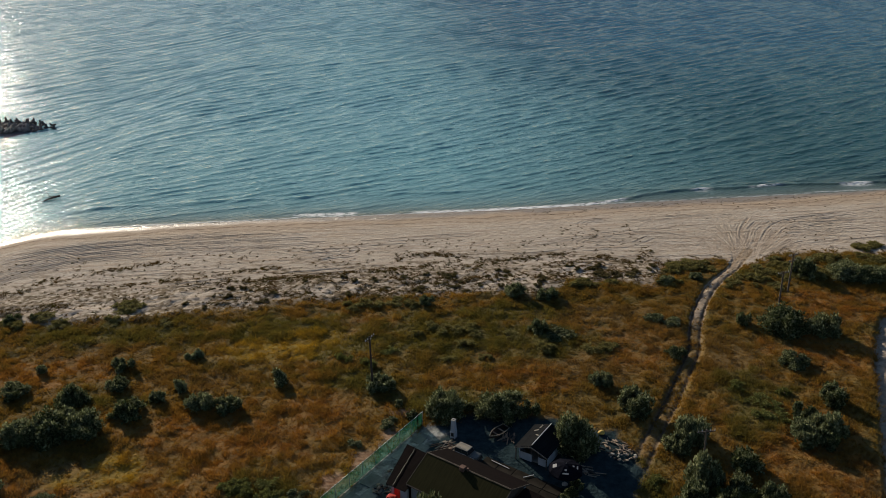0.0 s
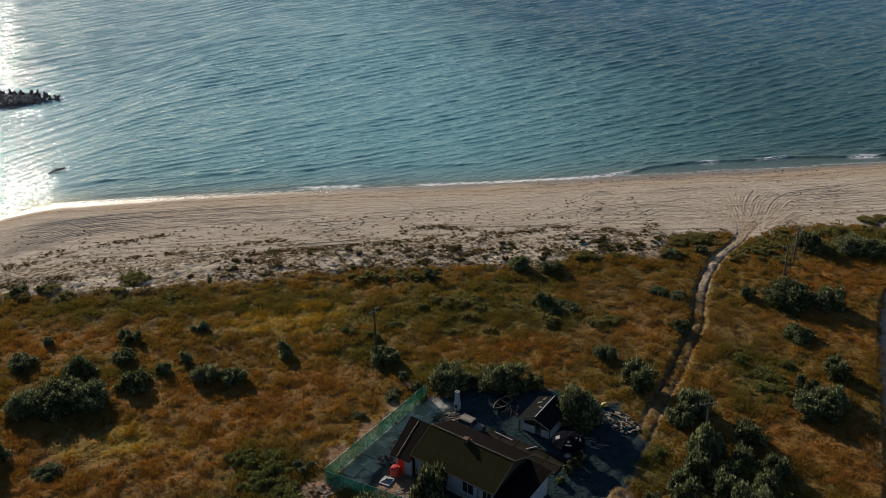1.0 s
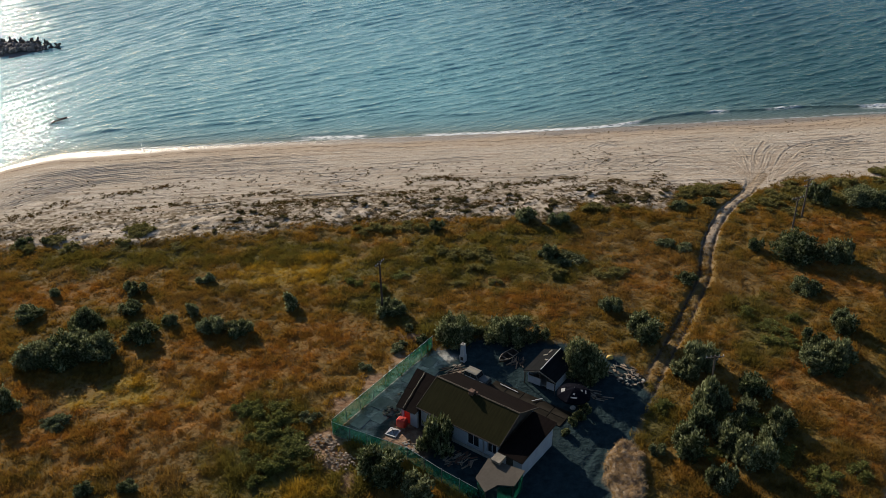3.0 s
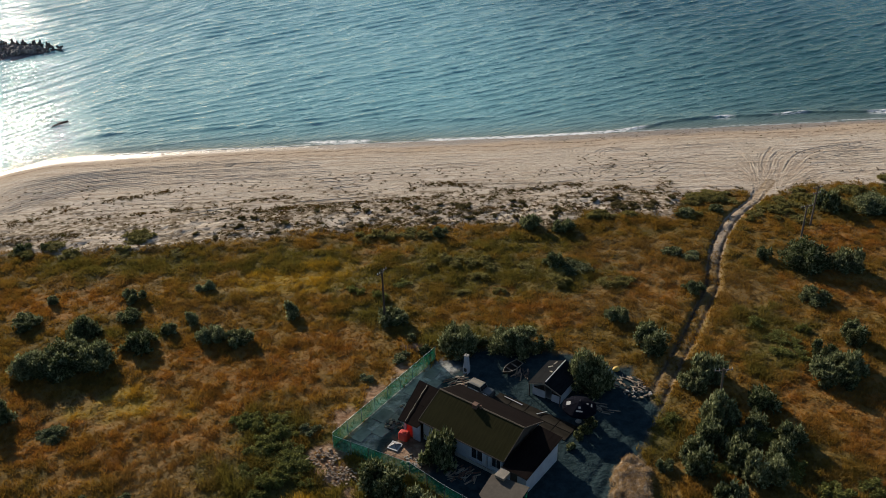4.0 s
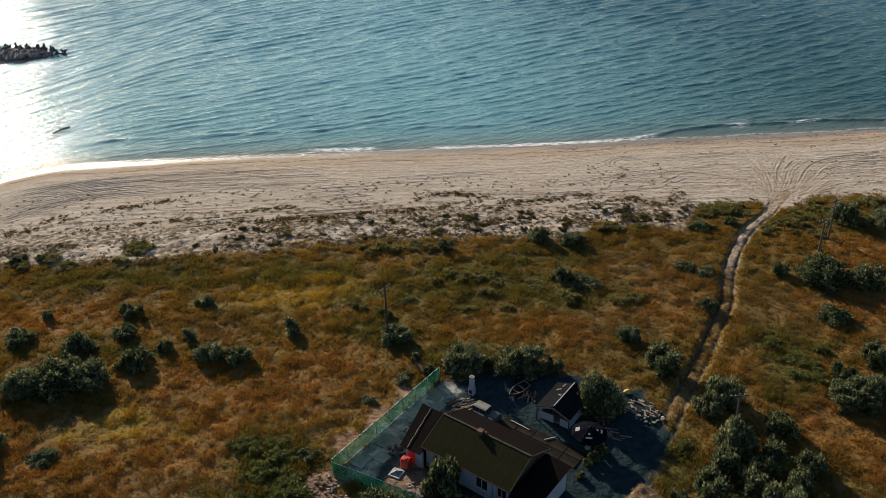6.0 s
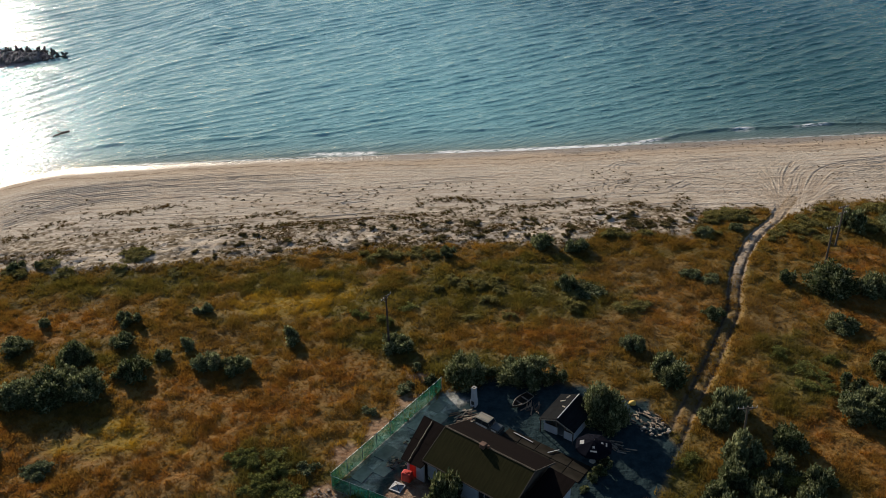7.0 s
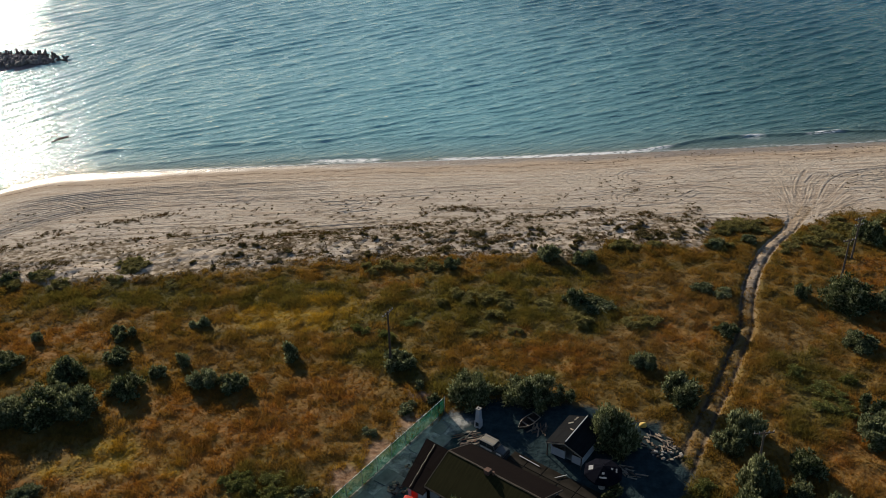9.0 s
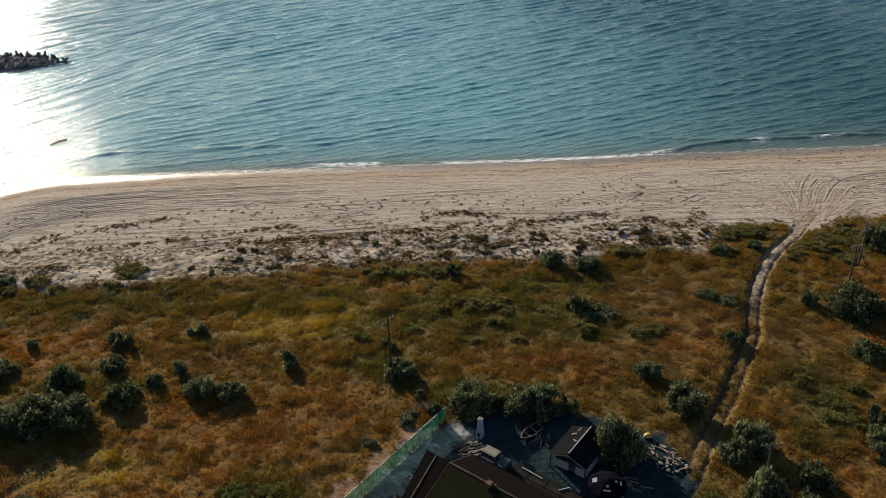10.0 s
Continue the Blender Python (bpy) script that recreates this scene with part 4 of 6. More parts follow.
for _ in range(95):
    x = rng.uniform(-38, 44)
    y = float(veg_edge(x)) + rng.uniform(0.5, 9.5) * (1 if x < 24 else 0.6)
    if line_distance(np.array(x), np.array(y), PATHWAY) < 3 or (x > 36 and y > 123) or fbm(np.array(x), np.array(y), 6.0, 143) < 0.45:
        continue
    w, h = rng.uniform(0.45, 1.25), rng.uniform(0.25, 0.6)
    stems, crown = CLUMPS[rng.randrange(3)]
    ob = thing("dune_clump", Matrix.LocRotScale((x, y, float(height_at(x, y)) - 0.05), Euler((0, 0, rng.uniform(0, 6))), (w, w * rng.uniform(0.7, 1.1), h)), "low brown-olive dune plant holding a sand hummock", "dune plant", "clumps on the dunes")
    share("stem", stems, ob)
    share("crown", crown, ob)


n = 15000
px = RNG.uniform(-76, 84, n)
py = veg_edge(px) + RNG.uniform(-1, 25, n)
v = py - veg_edge(px)
spread = smoothstep(fbm(px * 0.6, py, 3.4, 150), 0.42, 0.62)
keep = (RNG.rand(n) < (0.04 + 0.5 * spread) * np.where(v < 12, 0.8, 0.07)) & ((px < 36) | (RNG.rand(n) < 0.15)) & (np.hypot((px - 51) / 14, (py - 129) / 8) > 1)
px, py = px[keep], py[keep]
rosettes = blades("beach_plants", px, py, RNG.uniform(0.06, 0.15, len(px)), 0.14, 14, RNG, TUFT_MAT, lean=2.2, spread=0.2)
n = 2600
qx, qy = RNG.uniform(13.4, 19.5, n), RNG.uniform(50, 63, n)
keep = cover(qx, qy)["mound"] > 0.3
straw = blades("straw", qx[keep], qy[keep], RNG.uniform(0.06, 0.16, keep.sum()), 0.06, 12, RNG, blade_material("dry_straw", ((0.42, 0.315, 0.205), (0.25, 0.175, 0.10))), lean=2.6, spread=0.3)
tagged(straw, "loose pale straw and dead stalks over a heap of earth", "straw")

n = 210
kx_ = RNG.uniform(18, 92, n)
ky_ = shore(kx_) - 2.0 - 4.5 * RNG.rand(n) ** 1.6 - 14 * (RNG.rand(n) < 0.25) * RNG.rand(n)
seaweed = blades("seaweed", kx_, ky_, RNG.uniform(0.05, 0.11, n), 0.12, 14, RNG, TUFT_MAT, lean=2.0, spread=0.18)
tagged(seaweed, "small dark clumps of washed-up seaweed on wet sand", "seaweed")
tagged(rosettes, "small flat dark beach plants dotted over the sand", "beach plants")


# ---------------------------------------------------------------- building materials
def sheet_material(name, color, pitch, rust=0.3):
    """Old coated roof sheet: weather streaks down the slope, stains, dull gloss."""
    m = Mat(name)
    p = m.local()
    streak = m.noise(m.stretch(p, (5.0, 0.5, 0.5)), 1.0, 4, 0.6)
    blotch, fine = m.noise(p, 0.8, 4), m.noise(p, 14, 4)
    c = m.mix(m.ramp(streak, 0.35, 0.7), tuple(x * 0.72 for x in color), tuple(x * 1.2 for x in color))
    c = m.mix(m.ramp(blotch, 0.5, 0.72, 0, rust), c, (0.06, 0.038, 0.018))
    c = m.mix(m.ramp(m.rnd(), 0, 1, 0, 0.12), c, tuple(x * 0.6 for x in color))
    return m.set(c, m.ramp(fine, 0.3, 0.7, 0.8, 0.95), 0.0, m.bump(fine, 0.15, 0.01), 0.02)


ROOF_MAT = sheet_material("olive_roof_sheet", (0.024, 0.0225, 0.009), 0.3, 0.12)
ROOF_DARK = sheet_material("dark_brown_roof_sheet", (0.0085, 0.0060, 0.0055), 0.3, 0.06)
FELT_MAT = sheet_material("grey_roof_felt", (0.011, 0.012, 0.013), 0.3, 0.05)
CAP_MAT = plain("ridge_cap_metal", (0.06, 0.045, 0.026), 0.8, grain=10)
WALL_MAT = plain("white_render", (0.34, 0.36, 0.39), 0.88, grain=8, amount=0.16)
FRAME_MAT = plain("white_paint", (0.42, 0.42, 0.42), 0.5, grain=20, amount=0.1)
WOOD_MAT = plain("weathered_wood", (0.24, 0.18, 0.125), 0.85, grain=18)
PALE_WOOD = plain("pale_timber", (0.25, 0.215, 0.165), 0.8, grain=18)
DARK_WOOD = plain("dark_timber", (0.055, 0.042, 0.032), 0.85, grain=18)
BRICK_MAT = plain("chimney_brick", (0.13, 0.068, 0.044), 0.9, grain=22)
METAL_MAT = plain("galvanised_steel", (0.42, 0.43, 0.44), 0.45, 0.8, grain=12, amount=0.2)
CONCRETE_MAT = plain("weathered_concrete", (0.36, 0.34, 0.30), 0.9, grain=5, amount=0.28)
RUBBER_MAT = plain("black_rubber", (0.02, 0.02, 0.021), 0.8, grain=20)
RED_MAT = plain("red_plastic", (0.55, 0.035, 0.02), 0.45, grain=6, amount=0.2)
NAVY_MAT = plain("navy_canvas", (0.009, 0.010, 0.018), 0.9, grain=25, amount=0.2, spec=0.04)
WHITE_CLOTH = plain("white_print", (0.27, 0.27, 0.27), 0.85, grain=25, amount=0.12)
CAR_WHITE = plain("white_car_paint", (0.45, 0.45, 0.44), 0.3, grain=4, amount=0.08, spec=0.5)
CAR_DARK = plain("dark_green_car_paint", (0.030, 0.036, 0.034), 0.35, grain=4, amount=0.15, spec=0.5)
CAR_BEIGE = plain("beige_car_roof", (0.26, 0.225, 0.165), 0.45, grain=4, amount=0.12)
YELLOW_MAT = plain("yellow_sacking", (0.62, 0.42, 0.10), 0.8, grain=8)
GLASS = Mat("window_glass")
GLASS.bsdf.inputs["IOR"].default_value = 1.5
GLASS_MAT = GLASS.set((0.016, 0.020, 0.024), 0.05, 0.0, None, 0.6)


def shade_net():
    """Green woven shade net: open weave that lets a share of the light by."""
    m = Mat("green_shade_net")
    p = m.local()
    c = m.mix(m.ramp(m.noise(p, 1.1, 4), 0.3, 0.7), (0.006, 0.070, 0.050), (0.009, 0.105, 0.072))
    c = m.mix(m.ramp(m.noise(m.stretch(p, (3, 3, 0.4)), 1.5, 3), 0.5, 0.75, 0, 0.4), c, (0.03, 0.09, 0.06))
    m.set(c, 0.7, 0.0, None, 0.25)
    tr = m.node("ShaderNodeBsdfTranslucent")
    m.plug(tr.inputs[0], c)
    mx = m.node("ShaderNodeMixShader")
    mx.inputs[0].default_value = 0.5
    m.t.links.new(m.bsdf.outputs[0], mx.inputs[1])
    m.t.links.new(tr.outputs[0], mx.inputs[2])
    gap = m.node("ShaderNodeBsdfTransparent")
    weave = m.node("ShaderNodeMixShader")
    weave.inputs[0].default_value = 0.42
    gap.inputs[0].default_value = (0.72, 0.95, 0.87, 1)
    m.t.links.new(mx.outputs[0], weave.inputs[1])
    m.t.links.new(gap.outputs[0], weave.inputs[2])
    m.t.links.new(weave.outputs[0], m.out.inputs[0])
    return m.m


NET_MAT = shade_net()


def wall_boxes(x0, x1, z0, z1, y0, y1, holes):
    """A wall along x, with rectangular openings (x0, x1, z0, z1) through it."""
    bm = bmesh.new()
    cuts = sorted({x0, x1, *[h[0] for h in holes], *[h[1] for h in holes]})
    for a, b in zip(cuts, cuts[1:]):
        levels = [z0]
        for h in sorted(holes, key=lambda h: h[2]):
            if h[0] <= a and h[1] >= b:
                levels += [h[2], h[3]]
        levels.append(z1)
        for c, d in zip(levels[::2], levels[1::2]):
            if d - c > 0.001:
                add_box(bm, (a, y0, c), (b, y1, d))
    return bm


def window(parent, x0, x1, z0, z1, y, leaves=2):
    """A white timber window in an opening of a wall whose outer face is at y (facing -y)."""
    w = part("window", wall_boxes(x0, x1, z0, z1, y + 0.05, y + 0.12, [(x0 + 0.07, x1 - 0.07, z0 + 0.07, z1 - 0.07)]), FRAME_MAT, parent)
    step = (x1 - x0 - 0.14) / leaves
    for i in range(leaves):
        a = x0 + 0.07 + i * step
        part("pane", box((a + 0.02, y + 0.07, z0 + 0.08), (a + step - 0.02, y + 0.085, z1 - 0.08)), GLASS_MAT, w)
        if i:
            part("mullion", box((a - 0.03, y + 0.045, z0 + 0.07), (a + 0.03, y + 0.115, z1 - 0.07)), FRAME_MAT, w)
    part("sill", box((x0 - 0.08, y - 0.12, z0 - 0.05), (x1 + 0.08, y + 0.05, z0 - 0.005), 0.01), FRAME_MAT, w)


def sheet_mesh(name, width, length, ribs=2, rise=0.0003):
    """A ribbed roof sheet lying in x (across) and y (up the slope)."""
    bm = bmesh.new()
    prof = []
    for i in range(ribs):
        c = (i + 0.5) * width / ribs
        prof += [(c - 0.06, 0), (c - 0.03, rise), (c + 0.03, rise), (c + 0.06, 0)]
    prof = [(0, 0)] + prof + [(width + 0.02, 0.004)]
    rows = [[bm.verts.new((x, y, z)) for x, z in prof] for y in (0, length)]
    under = [[bm.verts.new((x, y, -0.012)) for x in (0, width + 0.02)] for y in (0, length)]
    for i in range(len(prof) - 1):
        bm.faces.new((rows[0][i], rows[0][i + 1], rows[1][i + 1], rows[1][i]))
    bm.faces.new((under[0][0], under[1][0], under[1][1], under[0][1]))
    for k, o in ((0, 1), (1, -1)):
        f = [under[k][0], under[k][1]] + rows[k][::-1]
        bm.faces.new(f if k == 0 else f[::-1])
    bm.faces.new((rows[0][0], rows[1][0], under[1][0], under[0][0]))
    bm.faces.new((under[0][1], under[1][1], rows[1][-1], rows[0][-1]))
    me = bpy.data.meshes.new(name)
    bm.to_mesh(me)
    bm.free()
    return me


def sheet_roof(parent, x0, x1, low, high, material, columns, rows, rng, ribs=2):
    """A slope of overlapping sheets from the eave line low=(y, z) to high=(y, z): a deck with sheets on it."""
    (ya, za), (yb, zb) = low, high
    length, ang = math.hypot(yb - ya, zb - za), math.atan2(zb - za, abs(yb - ya))
    flip = yb < ya
    cs = [(x0 + 0.03, ya, za - 0.03), (x1 - 0.03, ya, za - 0.03), (x1 - 0.03, yb, zb - 0.03), (x0 + 0.03, yb, zb - 0.03)]
    deck = part("roof", slab(cs[::-1] if flip else cs, 0.09), DARK_WOOD, parent)
    w, l = (x1 - x0) / columns, length / rows
    me = sheet_mesh("roof_sheet", w, l + 0.08, ribs)
    me.materials.append(material)
    for r in range(rows):
        for c in range(columns):
            lift = 0.012 + 0.010 * r + 0.001 * (c % 2)
            m = Matrix.Translation((x1 if flip else x0, ya, za)) @ Matrix.Rotation(math.pi if flip else 0, 4, "Z") @ Matrix.Rotation(ang, 4, "X") \
                @ Matrix.Translation((c * w + rng.uniform(-0.002, 0.002), r * l - 0.02 + rng.uniform(-0.03, 0.02), lift)) @ Matrix.Rotation(rng.uniform(-0.001, 0.001), 4, "Z")
            share("roof_sheet", me, deck, m)
    return deck


# ---------------------------------------------------------------- the house
def quad_roof(parent, corners, material, columns, rows, rng):
    """A roof of flat overlapping sheets laid over any four corners (front left, front right, back right, back left)."""
    a, b, c, d = [Vector(q) for q in corners]
    at = lambda u, v: (a * (1 - u) + b * u) * (1 - v) + (d * (1 - u) + c * u) * v
    deck = part("roof", slab([a, b, c, d], 0.09), DARK_WOOD, parent)
    for r in range(rows):
        for k in range(columns):
            up = Vector((0, 0, 0.02 + 0.018 * r + 0.006 * (k % 2) + rng.uniform(0, 0.006)))
            u0, u1, v0, v1 = k / columns - 0.004, (k + 1) / columns + 0.008, r / rows - 0.005, (r + 1) / rows + 0.015
            part("roof_sheet", slab([at(u0, v0) + up, at(u1, v0) + up, at(u1, v1) + up, at(u0, v1) + up], 0.012), material, deck)
    return deck


RUBBLE_MAT = plain("sandy_rubble", (0.33, 0.25, 0.18), 0.95, grain=6, amount=0.45)
HRNG = random.Random(5)
HOUSE = pose(-1.40, 67.57, GROUND_Z, 0, 0, -36.8)
HL, DF, DB, ZR, ZE = 9.72, 3.40, 3.42, 4.0, 2.45
house = thing("house", HOUSE, "low white rendered house with brown and olive sheet roofs", "house")
WINS = [(3.2, 4.25, 1.0, 2.05), (5.85, 7.2, 0.62, 1.95), (8.15, 9.2, 0.75, 1.95)]
DOORS = [(1.3, 2.2, 0.0, 2.0)]
FW = -3.08
part("front_wall", wall_boxes(0.25, HL - 0.25, 0, 2.5, FW, FW + 0.3, WINS + DOORS), WALL_MAT, house)
part("back_wall", box((0.25, 2.8, 0), (HL - 0.25, 3.1, 2.5)), WALL_MAT, house)
for x0 in (0.25, HL - 0.53):
    bm = bmesh.new()
    a = [bm.verts.new((x0, y, z)) for y, z in ((FW + 0.3, 0), (2.8, 0), (2.8, 2.6), (0, 3.8), (FW + 0.3, 2.6))]
    b = [bm.verts.new((x0 + 0.28, v.co.y, v.co.z)) for v in a]
    bm.faces.new(a[::-1])
    bm.faces.new(b)
    for i in range(5):
        bm.faces.new((a[i], a[(i + 1) % 5], b[(i + 1) % 5], b[i]))
    part("gable_wall", bm, WALL_MAT if x0 < 1 else DARK_WOOD, house)
for w in WINS:
    window(house, *w, FW)
door = part("door", box((1.33, FW + 0.07, 0.02), (2.17, FW + 0.13, 1.98), 0.01), DARK_WOOD, house, "dark wooden house door")
part("door_handle", box((2.03, FW + 0.01, 0.98), (2.13, FW + 0.065, 1.02), 0.008), METAL_MAT, door)
part("step", box((1.1, FW - 0.7, 0), (2.4, FW - 0.01, 0.16), 0.02), CONCRETE_MAT, house)
part("plinth", box((2.42, FW - 0.08, 0), (HL - 0.2, FW - 0.002, 0.35)), CONCRETE_MAT, house)
part("drainpipe", tube((7.75, FW - 0.08, 0.1), (7.75, FW - 0.08, 2.45), 0.05, 0.05), METAL_MAT, house)
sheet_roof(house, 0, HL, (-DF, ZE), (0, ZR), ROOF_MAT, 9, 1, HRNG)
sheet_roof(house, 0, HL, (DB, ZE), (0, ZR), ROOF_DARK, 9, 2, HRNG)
SL = math.degrees(math.atan2(ZR - ZE, DF))
for i in range(5):
    bm = bmesh.new()
    s = HL / 5
    add_box(bm, (-0.04 + i * s, -0.10, -0.012), (s + 0.01 + i * s, 0.0, 0.012), m=Matrix.Translation((0, 0, ZR + 0.06)) @ Matrix.Rotation(radians(SL), 4, "X"))
    add_box(bm, (-0.04 + i * s, 0.0, -0.015), (s + 0.01 + i * s, 0.10, 0.012), m=Matrix.Translation((0, 0, ZR + 0.06)) @ Matrix.Rotation(radians(-SL), 4, "X"))
    part("ridge_cap", bm, CAP_MAT, house)
for x0 in (-0.06, HL + 0.01):
    bm = bmesh.new()
    for y0, y1, za, zb in ((-DF, 0, ZE, ZR), (0, DB, ZR, ZE)):
        vs = [(x0, y0, za + 0.03), (x0, y1, zb + 0.03), (x0, y1, zb - 0.14), (x0, y0, za - 0.14)]
        p = [bm.verts.new(q) for q in vs]
        q = [bm.verts.new((x + 0.05, y, z)) for x, y, z in vs]
        bm.faces.new(p)
        bm.faces.new(q[::-1])
        for i in range(4):
            bm.faces.new((p[(i + 1) % 4], p[i], q[i], q[(i + 1) % 4]))
    part("verge_board", bm, CAP_MAT if x0 < 0 else DARK_WOOD, house)
part("gutter", tube((0.0, -DF - 0.07, ZE - 0.08), (HL, -DF - 0.07, ZE - 0.08), 0.06, 0.06, 8), DARK_WOOD, house)
chimney = part("chimney", box((4.1, -0.36, 3.6), (4.56, 0.10, 4.25), 0.02), BRICK_MAT, house)
for i in range(4):
    z = 3.90 + i * 0.085
    part("brick_course", box((4.08, -0.38, z), (4.58, 0.12, z + 0.068), 0.008), BRICK_MAT, chimney)
part("chimney_cap", box((4.05, -0.41, 4.255), (4.61, 0.15, 4.33), 0.02), BRICK_MAT, chimney)
part("flue", tube((4.85, -0.02, 3.9), (4.85, -0.02, 4.28), 0.11, 0.11, 10), BRICK_MAT, house)

# lean-to on the fence side
LT = [(-1.9, -4.25, 2.15), (0.35, -4.15, 2.15), (0.35, 0.85, 2.9), (-3.3, 0.85, 3.0)]
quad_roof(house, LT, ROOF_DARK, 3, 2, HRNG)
bm = bmesh.new()
prev = None
for i in range(13):
    t = i / 12
    q = Vector((-1.1 - 1.1 * t + 0.03 * math.sin(i * 1.9), -4.2 + 4.95 * t, 2.26 + 0.80 * t))
    if prev is not None:
        add_tube(bm, prev, q, 0.03, 0.03, 6)
    prev = q
part("roof_cable", bm, PALE_WOOD, house)
part("front_wall", wall_boxes(-1.75, 0.24, 0, 2.08, -3.65, -3.45, [(-1.45, -0.65, 0.0, 1.85)]), WALL_MAT, house)
bm = bmesh.new()
lo = [bm.verts.new(q) for q in ((-1.75, -3.45, 0), (-1.55, -3.45, 0), (-2.85, 0.6, 0), (-3.05, 0.6, 0))]
hi = [bm.verts.new((v.co.x, v.co.y, 2.12 if v.co.y < 0 else 2.75)) for v in lo]
bm.faces.new(lo[::-1])
bm.faces.new(hi)
for i in range(4):
    bm.faces.new((lo[i], lo[(i + 1) % 4], hi[(i + 1) % 4], hi[i]))
part("side_wall", bm, WALL_MAT, house)
part("back_wall", box((-2.84, 0.4, 0), (0.24, 0.6, 2.72)), WALL_MAT, house)
part("door", box((-1.43, -3.60, 0.02), (-0.67, -3.54, 1.83), 0.01), RED_MAT, house, "red painted sheet door")

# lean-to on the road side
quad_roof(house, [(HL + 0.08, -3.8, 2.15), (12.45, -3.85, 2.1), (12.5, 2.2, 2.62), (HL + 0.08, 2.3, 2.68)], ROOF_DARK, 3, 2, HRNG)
part("front_wall", wall_boxes(HL + 0.02, 12.25, 0, 2.02, -3.55, -3.35, [(10.5, 11.3, 0.0, 1.9)]), WALL_MAT, house)
part("door", box((10.52, -3.5, 0.02), (11.28, -3.44, 1.88), 0.01), DARK_WOOD, house)
part("side_wall", box((12.05, -3.35, 0), (12.25, 1.95, 2.05)), WALL_MAT, house)
part("back_wall", box((HL + 0.02, 1.75, 0), (12.05, 1.95, 2.5)), WALL_MAT, house)


# ---------------------------------------------------------------- flat-roofed shelter before the house
def shelter():
    ob = thing("shelter", HOUSE, "flat sheet-roofed lean-to shelter with green netting at its front", "shelter")
    cs = [(9.55, -4.95, 2.08), (9.95, -7.6, 1.98), (11.6, -8.55, 1.95), (12.05, -7.2, 1.98), (13.3, -6.5, 2.0), (13.1, -4.4, 2.06)]
    part("roof", slab(cs, 0.07), plain("buff_roofing_board", (0.065, 0.052, 0.038), 0.85, grain=4, amount=0.3), ob)
    for x, y in ((9.75, -5.15), (10.1, -7.45), (11.5, -8.3), (13.1, -6.45), (12.95, -4.6)):
        part("post", box((x - 0.05, y - 0.05, 0), (x + 0.05, y + 0.05, 1.92), 0.008), DARK_WOOD, ob)
    for (x0, y0), (x1, y1) in (((10.1, -7.55), (11.5, -8.4)), ((12.05, -7.25), (13.15, -6.55)), ((13.18, -6.4), (13.05, -4.7))):
        part("net_panel", slab([(x0, y0, 1.85), (x0 + 0.02, y0 - 0.02, 1.85), (x1 + 0.02, y1 - 0.02, 1.85), (x1, y1, 1.85)], 1.75), NET_MAT, ob)
    bm = bmesh.new()
    for i in range(7):
        add_box(bm, (9.95 + i * 0.14, -5.25, 2.36), (10.075 + i * 0.14, -4.15, 2.40), 0.006, Matrix.Rotation(0.0, 4, "Z"))
    hutch = thing("crate", HOUSE, "low slatted timber crate lying on the shelter roof", "crate")
    part("lid", bm, PALE_WOOD, hutch)
    part("body", box((9.98, -5.2, 2.09), (10.9, -4.2, 2.355), 0.01), WOOD_MAT, hutch)
    return ob


shelter()


